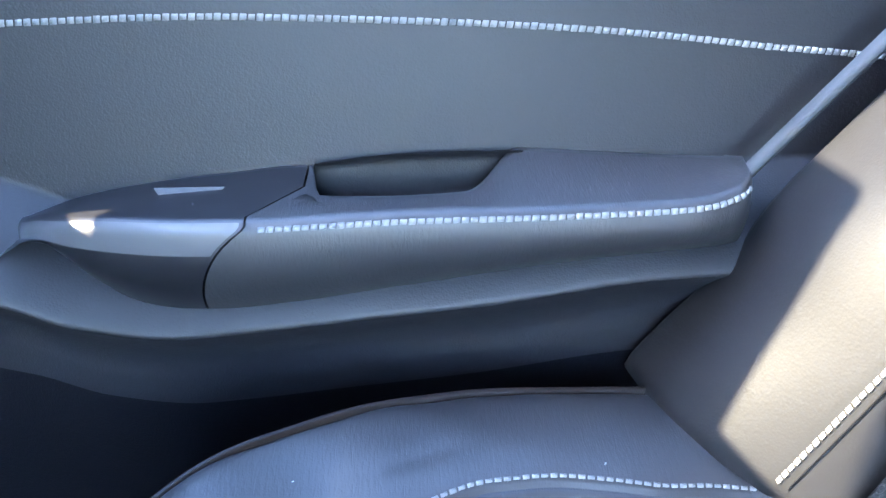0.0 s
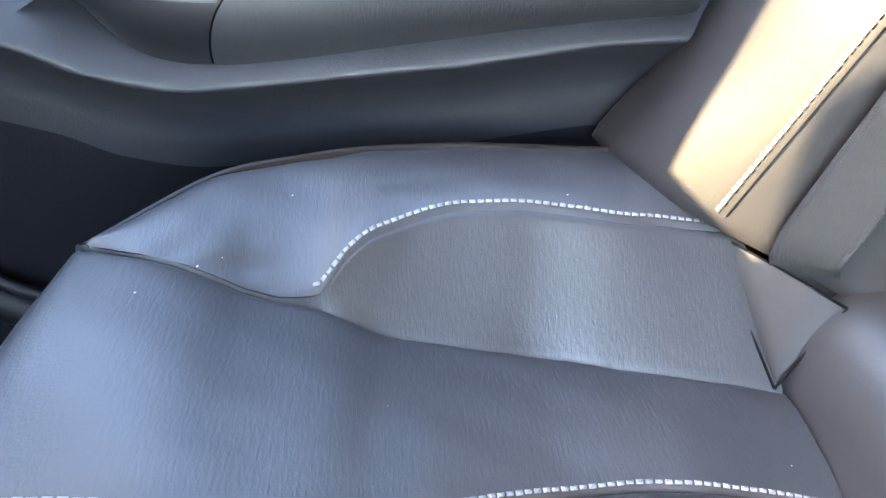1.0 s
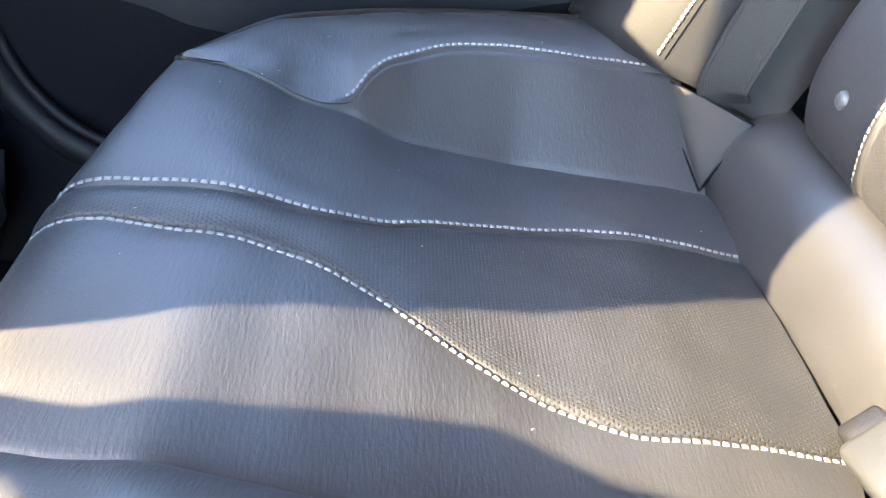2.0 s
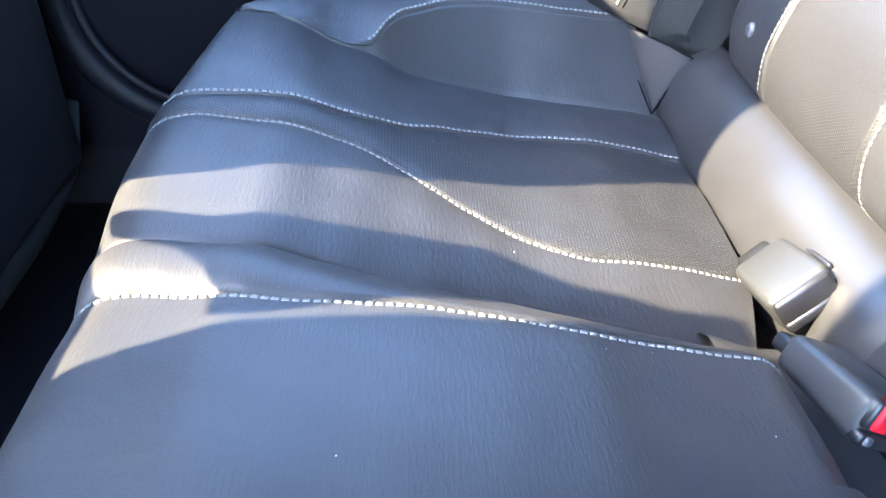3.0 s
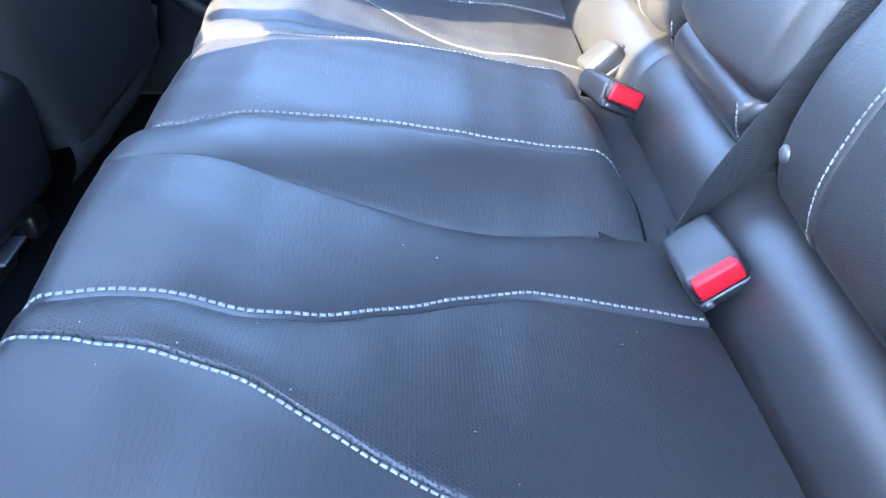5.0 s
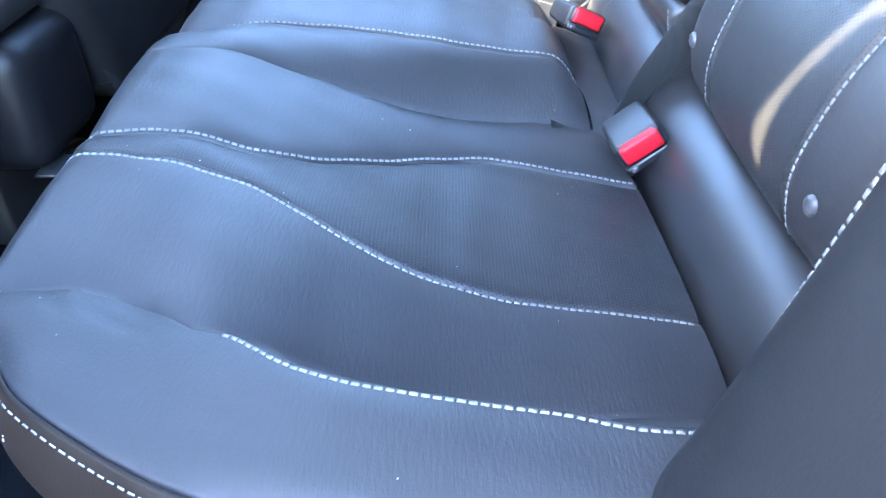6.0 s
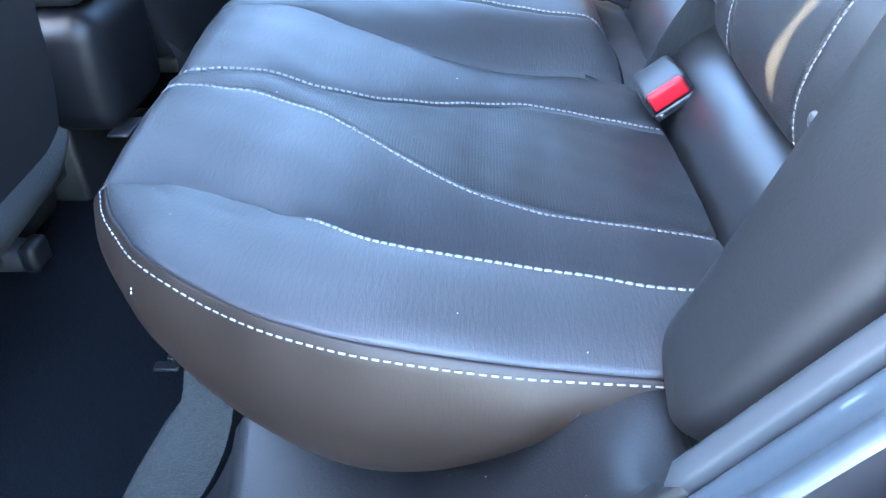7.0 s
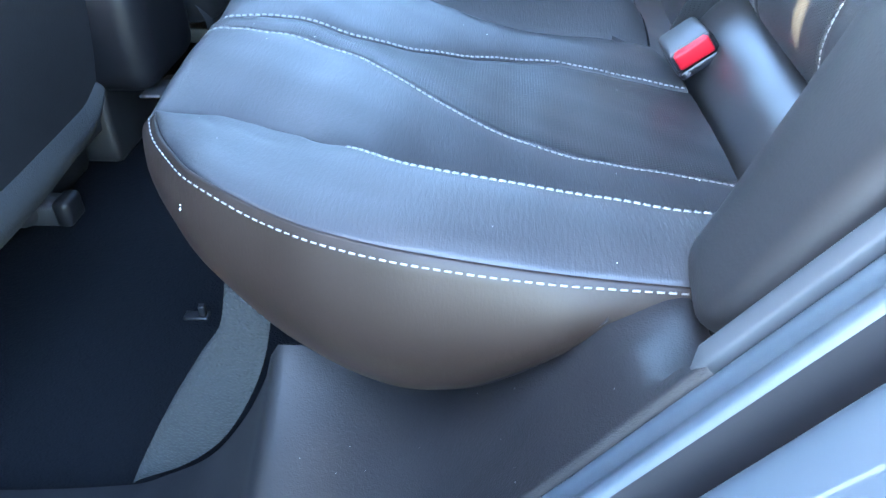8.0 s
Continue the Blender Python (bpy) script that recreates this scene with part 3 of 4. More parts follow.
# outer wings and the gussets at their feet
WING_EDGE = curve_of((0.34, 0.366, 0.39, 0.442, 0.487, 0.529, 0.554, 0.95), (0.305, 0.312, 0.328, 0.370, 0.394, 0.426, 0.446, 0.72))
for side in (1, -1):
    up = np.r_[np.linspace(-0.022, 0.0, 12)[:-1], np.linspace(0.0, 0.62, 58)]
    rows = []
    for h in up:
        hh = max(h, 0.0)
        u = min(1.0, max(0.0, -h / 0.022))
        shrink = 1 - math.sqrt(max(0.0, 1 - u * u))
        high = 0.008 if side > 0 else 0.0
        O = np.array([0.312 + 0.50 * hh, 0.712 + 0.02 * hh, 0.366 + 0.85 * hh + 0.5 * high])
        if side > 0:
            O[0] = WING_EDGE(O[2] - high)
        foot = 1 - math.sqrt(max(0.0, 1 - (1 - min(1.0, hh / 0.03)) ** 2)) if side < 0 else 0.0
        W = np.array([0.370 + 0.36 * hh, 0.584 - 0.13 * hh, 0.347 + 0.93 * hh + 1.4 * high])
        O = O + (W - O) * 0.08 * foot
        I = np.array([0.456 + 0.38 * hh, 0.532 - 0.05 * hh, 0.322 + 0.93 * hh + high])
        line = []
        B = np.array([O[0] + 0.07, O[1] + 0.012, O[2] - 0.02])
        for q in np.linspace(0, 1, 8):
            line.append(B * (1 - q) + O * q)
        for q in np.linspace(0, 1, 26)[1:]:
            bulge = 0.020 * np.sin(math.pi * q ** 1.2)
            line.append(O * (1 - q) + W * q + np.array([-0.85, -0.15, 0.35]) * bulge)
        for q in np.linspace(0, 1, 14)[1:]:
            dip = 0.004 * np.sin(math.pi * q)
            line.append(W * (1 - q) + I * q + np.array([0.5, 0.5, 0]) * dip - np.array([0, 0, 0.012]) * (q > 0.99))
        line = np.array(line)
        centre = np.array([0.43, 0.62, 0.35])
        line = line * (1 - 0.8 * shrink) + centre * 0.8 * shrink
        line[:, 2] -= (0.004 if side > 0 else 0.012) * u
        rows.append(line)
    r = np.array(rows)
    seam = 8 + 25 - 1
    # the outer edge is padded and rounds over
    for _ in range(5):
        r[:, 4:16] = (r[:, 3:15] + 2 * r[:, 4:16] + r[:, 5:17]) / 4
    r[:, seam, 0] += 0.002
    r[..., 1] *= side
    w = thing("seat_wing", "black leather side wing of the seat back with stitched seam", "seat wing", "seat wings", place=(0.4, side * 0.65, 0.36))
    part("cover", sheet(r, flip=side < 0), WING_LEATHER, w)
    part("stitching", stitches(r[12:, seam - 1] * 0.7 + r[12:, seam] * 0.3 + np.array([-0.0012, 0, 0.0005]), np.tile([-0.85, -0.2 * side, 0.4], (57, 1)), width=0.0030), THREAD, w, "white contrast stitching")
    line = r[12:, seam] * 0.85 + r[12:, seam + 1] * 0.15 + np.array([-0.0012, 0, 0.0004])
    part("seam_line", sheet(np.stack([line + 0.0010 * np.array([math.cos(k) * 0.5, math.cos(k) * 0.8 * side, math.sin(k) * 0.8]) for k in np.linspace(0, 2 * math.pi, 7)[:-1]], 1), closed=True), CARPET, w, "dark seam beside the stitching")
    if side > 0:
        a, b, c = np.array([0.404, 0.515, 0.279]), np.array([0.373, 0.596, 0.349]), np.array([0.441, 0.527, 0.334])
    else:
        a, b, c = np.array([0.407, 0.527, 0.256]), np.array([0.374, 0.598, 0.334]), np.array([0.450, 0.536, 0.326])
    g = []
    for i in np.linspace(0, 1, 22):
        row = []
        for j in np.linspace(0, 1, 22):
            q = a * (1 - i) + (b * (1 - j) + c * j) * i
            puff = 0.011 * (4 * j * (1 - j)) ** 0.4 * i ** 0.5 * (1 - 0.35 * i) - 0.004
            row.append(q + np.array([-0.55, -0.45, 0.7]) * puff)
        g.append(row)
    g = np.array(g)
    g[..., 1] *= side
    part("gusset", sheet(g, flip=side < 0), GUSSET, w, "small triangular leather gusset")
    for u, v in ((a, b), (a, c), (b, c)):
        ends = [np.array([q[0], q[1] * side, q[2]]) for q in (u, v)]
        part("seam_cord", cord(ends[0], ends[1], np.array([-0.4, -0.3 * side, 0.6]), 0.0010), CARPET, w, "dark seam along the gusset")

# ---- seat belts and buckles ----


def strap(path, ups, width, thick=0.0014, n=60, shift=0.0, lift=0.0):
    path, ups = np.array(path, float), np.array(ups, float)
    k = np.linspace(0, len(path) - 1, n)
    c = np.stack([np.interp(k, range(len(path)), path[:, i]) for i in range(3)], -1)
    for _ in range(4):
        c[1:-1] = (c[:-2] + c[1:-1] * 2 + c[2:]) / 4
    u = np.stack([np.interp(k, range(len(path)), ups[:, i]) for i in range(3)], -1)
    along = np.gradient(c, axis=0)
    along /= np.linalg.norm(along, axis=1, keepdims=True)
    side = np.cross(along, u)
    side /= np.linalg.norm(side, axis=1, keepdims=True)
    nrm = np.cross(side, along)
    c = c + side * shift + nrm * lift
    ring = []
    for q, h in ((-0.5, 0.35), (-0.48, 0.5), (-0.25, 0.5), (0, 0.5), (0.25, 0.5), (0.48, 0.5), (0.5, 0.35), (0.48, -0.5), (0, -0.5), (-0.48, -0.5)):
        ring.append(c + side * q * width + nrm * h * thick)
    return sheet(np.stack(ring, 1), closed=True)


belt = thing("seat_belt", "grey woven belt webbing lying along the seat back wing", "seat belt", "seat belts", place=(0.41, 0.56, 0.33))
BELT_WAY = [(0.440, 0.566, 0.312), (0.4150, 0.5490, 0.357), (0.452, 0.533, 0.49), (0.560, 0.515, 0.77), (0.630, 0.505, 0.94)]
part("webbing", strap(BELT_WAY, [(-0.55, -0.75, 0.3)] * 5, 0.042), WEBBING, belt)
for shift in (-0.0188, 0.0188):
    part("selvedge", strap(BELT_WAY, [(-0.55, -0.75, 0.3)] * 5, 0.0038, 0.0020, shift=shift), DARK_WEB, belt, "thicker woven edge of the belt")
belt2 = thing("seat_belt", "dark woven belt webbing running to the middle buckle", "seat belt", "seat belts", place=(0.43, -0.14, 0.3))
part("webbing", strap([(0.415, -0.15, 0.285), (0.438, -0.145, 0.325), (0.505, -0.135, 0.42), (0.58, -0.12, 0.56), (0.66, -0.10, 0.80)], [(0.5, -0.8, -0.15), (0.35, -0.9, 0.0), (-0.1, -0.95, 0.2), (-0.6, -0.7, 0.3), (-0.75, -0.6, 0.3)], 0.044), DARK_WEB, belt2)
part("tongue", moved(box((-0.004, -0.02, -0.03), (0.004, 0.02, 0.03), 0.003, 2), pose(0.607, -0.128, 0.612, 0, 22, 15)), GREY_TRIM, belt2, "pale plastic belt stop")


def buckle(at, along, up, label, red=True, long=0.072):
    """A buckle whose push button end points along."""
    b = thing("belt_buckle", label, "belt buckle", "belt buckles", place=at)
    x = Vector(along).normalized()
    z = Vector(up)
    z = (z - x * z.dot(x)).normalized()
    y = z.cross(x)
    m = Matrix((x, y, z)).transposed().to_4x4()

    def shell():
        """A rounded case that narrows and thins a little towards the stalk."""
        bm = box((-long, -0.0235, -0.0155), (-0.002, 0.0235, 0.0135), 0.0065, 4)
        for v in bm.verts:
            f = min(1.0, max(0.0, -v.co.x / long))
            v.co.y *= 1 - 0.10 * f ** 2
            v.co.z = v.co.z * (1 - 0.22 * f ** 2) + 0.0022 * math.sin(math.pi * f) * (v.co.z > 0)
        return moved(bm, m)

    for child in (
        part("shell", shell(), SMOOTH_PLASTIC),
        part("bezel", moved(box((-0.0125, -0.0215, -0.0055 if red else -0.0125), (0.0006, 0.0215, 0.0131 if red else 0.0115), 0.003, 2), m), BLACK, None, "black bezel round the button"),
        part("slot_frame", moved(box((-0.008, -0.0218, -0.0150), (0.002, 0.0218, -0.0062), 0.0025, 2), m), BLACK, None, "black slot end"),
        part("stalk", moved(box((-long - 0.016, -0.014, -0.008), (-long + 0.007, 0.014, 0.004), 0.004, 2), m), PLASTIC, None, "dark flexible stalk"),
    ) + ((part("push_button", moved(box((-0.0090, -0.0185, -0.0046), (0.0032, 0.0185, 0.0132), 0.0030, 3), m), RED, None, "red push button"),
          part("corner_tab", moved(box((-0.004, -0.0180, -0.0135), (0.0036, -0.0115, -0.0075), 0.002, 2), m), SATIN, None, "pale tab beside the slot"))
         if red else (part("guide_tab", moved(box((-long - 0.004, 0.0245, -0.018), (-0.012, 0.0285, 0.005), 0.0015, 2), m), BLACK, None, "thin black guide beside the case"),)):
        child.parent = b
    return b


buckle((0.407, 0.055, 0.312), (0.20, -0.95, 0.12), (0.40, 0.16, 0.90), "black seat belt buckle with a red button, leaning on the cushion")
buckle((0.416, -0.233, 0.300), (0.05, -0.99, 0.06), (-0.58, 0.0, 0.81), "black seat belt buckle with a red button, standing proud")
buckle((0.418, 0.178, 0.300), (0.08, -0.97, 0.18), (-0.62, 0.12, 0.77), "grey seat belt buckle lit by the sun, slot end forward", False, 0.064)

# ---- far door ----
door = thing("rear_door", "dark door trim with leather armrest, white stitching and window switch", "car door", place=(0.1, 0.8, 0.1))


def lifted(f):
    """The door's lines climb a little towards its front."""
    return lambda x: f(x) + 0.0275 - 0.0415 * np.clip(x, -0.25, 0.4)


LEDGE = lifted(curve_of((-0.75, -0.25, -0.097, -0.048, 0.006, 0.05, 0.116, 0.208, 0.328, 0.5), (0.44, 0.425, 0.401, 0.384, 0.378, 0.383, 0.394, 0.409, 0.433, 0.447)))
ARM_LOW = lifted(curve_of((-0.10, -0.085, -0.07, -0.06, -0.05, -0.038, -0.023, -0.007, 0.021, 0.04, 0.082, 0.153, 0.258, 0.362, 0.4), (0.420, 0.430, 0.438, 0.438, 0.429, 0.414, 0.402, 0.394, 0.389, 0.389, 0.395, 0.411, 0.433, 0.449, 0.453)))


def door_y(x, z):
    led = LEDGE(x)
    upper = 0.752 + 0.10 * np.clip(z - 0.5, -0.05, 0.3) ** 1
    rise = np.clip((z - led) / 0.055, 0, 1)
    on = 0.688 + (upper - 0.688) * rise ** 1.3
    fall = np.clip((led - z) / 0.05, 0, 1)
    below = 0.688 + 0.028 * (1 - (1 - fall) ** 2) + 0.05 * np.clip((led - 0.05 - z) / 0.3, 0, 1)
    return np.where(z >= led, on, below)


X, Z = np.meshgrid(np.linspace(-0.78, 0.52, 160), np.linspace(0.02, 0.66, 190), indexing="ij")
split = LEDGE(X[:, :1]) - 0.075
up = np.linspace(0, 1, 120)[None]
Zu, Zl = split + (0.66 - split) * up, 0.02 + (split + 0.002 - 0.02) * up
part("trim_panel", sheet(np.stack([X[:, :1] + 0 * Zu, door_y(X[:, :1] + 0 * Zu, Zu), Zu], -1), flip=True), VINYL, door)
# separate darker sheet paints the door's fall into shade below the ledge
part("lower_panel", sheet(np.stack([X[:, :1] + 0 * Zl, door_y(X[:, :1] + 0 * Zl, Zl) + 0.0015, Zl], -1), flip=True), LOWER_DOOR, door, "black plastic lower door panel with pocket, darkened for the shade low down")
xs = np.linspace(-0.7, 0.5, 200)
zs = lifted(curve_of((-0.7, -0.3, -0.096, 0.058, 0.257, 0.459, 0.6), (0.50, 0.535, 0.556, 0.569, 0.574, 0.566, 0.545)))(xs)
part("stitching", stitches(np.stack([xs, door_y(xs, zs) - 0.001, zs], -1), np.tile([0, -1, 0.1], (200, 1)), pitch=0.0052, length=0.0043, width=0.0040), THREAD, door, "white contrast stitching")

ARM_TOP = lifted(curve_of((-0.10, -0.085, -0.06, -0.02, 0.03, 0.068, 0.155, 0.26, 0.345, 0.368, 0.38), (0.424, 0.437, 0.450, 0.458, 0.461, 0.464, 0.474, 0.482, 0.491, 0.497, 0.500)))
ARM_FRONT = curve_of((-0.10, -0.09, -0.07, -0.03, 0.03, 0.2, 0.33, 0.36, 0.374, 0.38), (0.748, 0.728, 0.704, 0.684, 0.677, 0.672, 0.673, 0.680, 0.695, 0.72))
ARM_BACK = curve_of((-0.1, 0.06, 0.097, 0.106, 0.195, 0.24, 0.38), (0.757, 0.757, 0.757, 0.712, 0.712, 0.757, 0.757))
ARM_BACK_Z = lifted(curve_of((-0.1, -0.085, -0.05, -0.012, 0.04, 0.097, 0.106, 0.2, 0.24, 0.38), (0.424, 0.434, 0.449, 0.459, 0.469, 0.477, 0.472, 0.479, 0.496, 0.495)))


def armrest(x0, x1, n, shear0, shear1):
    """Rows from the back of the top over the front edge to the underside; the ends lean with height."""
    u = np.linspace(0, 1, n)
    rows = []

    def row(f, rear=0.0):
        x = x0 + (x1 - x0) * u
        for _ in range(3):
            y, z = f(x)
            drop = (ARM_TOP(x) - z).clip(0, 0.07)
            lean = rear * 0.031 - 0.034 * (1 - np.exp(-drop / 0.022))
            x = x0 + (x1 - x0) * u + lean * (shear0 * (1 - u) + shear1 * u)
        rows.append(np.stack([x, *f(x)], -1))

    row(lambda x: (ARM_BACK(x), ARM_BACK_Z(x) - 0.03), 1.0)
    for q in np.linspace(0, 1, 9):
        row(lambda x: (ARM_BACK(x) + (ARM_FRONT(x) + 0.010 - ARM_BACK(x)) * q, ARM_BACK_Z(x) + (ARM_TOP(x) + 0.004 - ARM_BACK_Z(x)) * q), min(1.0, 2 * (1 - q)))
    for a in np.linspace(0, 90, 7)[1:]:
        row(lambda x: (ARM_FRONT(x) + 0.010 - 0.010 * math.sin(radians(a)), ARM_TOP(x) + 0.004 - 0.010 * (1 - math.cos(radians(a)))))
    for q in np.linspace(0, 1, 14)[1:]:
        row(lambda x: (ARM_FRONT(x) + (0.705 - ARM_FRONT(x)) * q ** 1.8 - 0.004 * math.sin(math.pi * q), ARM_TOP(x) - 0.006 + (ARM_LOW(x) - ARM_TOP(x) + 0.006) * q))
    return np.stack(rows)


part("armrest_front", sheet(armrest(-0.10, 0.064, 70, 0, 1), flip=True), BLACK, door, "smooth dark front of the armrest")
# the armrest's sunlit edge, its brightness painted as a paler strip
a = armrest(-0.10, 0.064, 70, 0, 1)
lip = a[11:18, 8:-1].copy()
lip[..., 1] -= 0.0012
lip[..., 2] += 0.0004
part("lit_edge", sheet(lip, flip=True), SATIN, door, "armrest front edge in a lighter colour that paints its sunlit sheen")
a = armrest(0.0655, 0.38, 120, 1, 0)
part("armrest_pad", sheet(a, flip=True), LEATHER, door, "stitched leather armrest pad")
part("stitching", stitches(a[13, 3:-3], np.tile([0, -0.78, 0.62], (114, 1)), pitch=0.0052, length=0.0043, width=0.0036), THREAD, door, "white contrast stitching")
# window switch: a sunken tray with sloping ends and a rocker
q = 0.4835
tray = np.array([[(0.000, 0.727, q + 0.009), (0.046, 0.727, q + 0.010)], [(0.001, 0.726, q + 0.0095), (0.045, 0.726, q + 0.0105)], [(0.006, 0.722, q + 0.0025), (0.040, 0.722, q + 0.0035)], [(0.006, 0.706, q - 0.0005), (0.040, 0.706, q + 0.0005)], [(0.001, 0.702, q + 0.0035), (0.045, 0.702, q + 0.0045)]])
sw = part("window_switch", sheet(tray + np.array([0, 0, 0.0012]), smooth=False), BLACK, door, "rocker window switch in a dark tray")
part("rocker", box((0.012, 0.707, q + 0.001), (0.034, 0.720, q + 0.0068), 0.002), DARK_VINYL, sw, "black rocker")
part("rocker_edge", moved(box((-0.0012, -0.0065, -0.0012), (0.0012, 0.0065, 0.0012), 0.0006), pose(0.0285, 0.7105, q + 0.0072, 0, 0, 14)), SATIN, sw, "pale edge of the rocker")
# darker sheet over the door in the pull recess behind the pad
X, V = np.meshgrid(np.linspace(0.100, 0.238, 40), np.linspace(0, 1, 14), indexing="ij")
hi = curve_of((0.1, 0.16, 0.238), (0.504, 0.511, 0.514))(X)
Zr = 0.470 + (hi - 0.470) * V
part("pull_recess", sheet(np.stack([X, 0.7505 - 0.006 * np.clip((V - 0.86) / 0.14, 0, 1) ** 2 + 0 * X, Zr], -1), flip=True), DARK_VINYL, door, "darker sheet at the back of the pull recess")
# rounded lip of the pocket low on the door
ang = np.radians(np.linspace(168, 318, 60))
for name, big, tube, y0 in (("pocket_lip", 0.147, 0.007, 0.728), ("pocket_bulge", 0.178, 0.020, 0.742)):
    lip = [[(-0.10 + (big + tube * math.cos(k)) * math.cos(q), y0 - tube * math.sin(k) * 0.8, 0.338 + (big + tube * math.cos(k)) * math.sin(q)) for k in np.linspace(-0.4, math.pi + 0.4, 12)] for q in ang]
    part(name, sheet(np.array(lip)), LOWER_DOOR, door, "rounded black lip of the door pocket")
edge = thing("door_edge_trim", "pale grey seal strip at the door's rear edge", "trim", place=(0.4, 0.72, 0.5))
q = np.linspace(0, 1, 30)
c = np.stack([0.374 + 0.25 * q, 0.714 + 0.012 * q, 0.503 + 0.30 * q], -1)
prof = ((-0.0042, 0.005), (-0.0034, -0.001), (0.0, -0.004), (0.0034, -0.001), (0.0042, 0.006))
part("strip", sheet(np.stack([c + np.array([0.79 * g, h, -0.61 * g]) for g, h in prof], 1)), GREY_TRIM, edge)

# ---- car body ----
# unseen roof; its opening is assumed and its edges set to steer the sun
roof = tagged(part("roof", box((-0.17, -0.64, 1.08), (1.0, 0.64, 1.14), 0.004), LINER), "pale fabric headliner under the roof", "roof", kind="structure")
roof_blocker_near = tagged(part("roof_blocker_near", box((-1.25, -0.64, 1.08), (-0.175, -0.30, 1.14), 0.004), LINER), "unseen pale roof piece added to block sun beside an assumed opening", "roof", kind="structure")
roof_blocker_far = tagged(part("roof_blocker_far", box((-0.285, 0.492, 1.08), (-0.173, 0.64, 1.14), 0.004), LINER), "unseen pale roof piece added to block sun beside an assumed opening", "roof", kind="structure")
header = tagged(part("roof_front", box((-1.45, -0.64, 1.06), (-1.25, 0.64, 1.12), 0.02), LINER), "unseen pale roof piece ahead of an assumed opening for the sun", "roof", kind="structure")
for name, lo, hi in (("pillar_far", (-0.47, 0.628, 0.02), (-0.37, 0.80, 1.12)), ("pillar_near", (-0.42, -0.90, 0.05), (-0.30, -0.655, 1.12)), ("pillar_rear_far", (0.55, 0.66, 0.3), (0.85, 0.82, 1.12)), ("pillar_rear_near", (0.62, -0.84, 0.5), (0.95, -0.66, 1.12))):
    tagged(part(name, box(lo, hi, 0.02), DARK_VINYL), "dark trimmed roof pillar", "pillar", kind="structure")
floor = tagged(part("floor", box((-1.3, -0.76, -0.04), (0.9, 0.80, 0.0)), CARPET), "dark carpeted car floor", "floor", kind="structure")
wall = tagged(part("wall_far", box((-1.3, 0.80, -0.05), (1.0, 0.86, 0.66)), PAINT), "painted outer skin of the car side", "car side", kind="structure")
ground = tagged(part("ground", box((-60, -60, -0.40), (60, 60, -0.36)), ASPHALT), "grey asphalt", "ground", kind="structure")
rear = tagged(part("wall_rear", box((0.75, -0.72, 0.0), (0.80, 0.80, 0.95)), CARPET), "dark panel behind the seat", "panel", kind="structure")


near_door = thing("open_rear_door", "open near rear door with dark privacy glass", "car door", place=(-0.3, -1.2, -0.1))
tilt = Matrix.Translation((-0.30, -0.85, 0)) @ Matrix.Rotation(radians(-8), 4, "Z")
part("skin", moved(box((-0.10, -0.95, -0.10), (0.0, 0.0, 0.66), 0.02), tilt), PAINT, near_door)
for lo, hi in (((-0.07, -0.95, 0.66), (-0.02, -0.90, 1.02)), ((-0.07, -0.05, 0.66), (-0.02, 0.0, 1.10)), ((-0.07, -0.95, 1.02), (-0.02, 0.0, 1.10))):
    part("window_frame", moved(box(lo, hi, 0.01), tilt), BLACK, near_door)
part("pane", moved(box((-0.05, -0.90, 0.66), (-0.045, -0.05, 1.02)), tilt), TINTED, near_door, "dark privacy glass")
for name, lo, hi in (("front_door_far", (-1.3, 0.74, -0.05), (-0.40, 0.82, 0.64)), ("front_door_near", (-1.3, -0.86, -0.05), (-0.40, -0.76, 0.64))):
    tagged(part(name, box(lo, hi, 0.02), DARK_VINYL), "dark closed front door", "car door", kind="structure")


for name, lo, hi in (("window_rear_far", (-0.36, 0.795, 0.655), (0.60, 0.80, 1.09)), ("window_back", (0.99, -0.66, 0.94), (0.995, 0.66, 1.09)), ("window_quarter_near", (0.60, -0.75, 0.66), (0.99, -0.745, 1.09))):
    tagged(part(name, box(lo, hi), PRIVACY), "dark privacy glass round the rear cabin", "window", kind="structure")


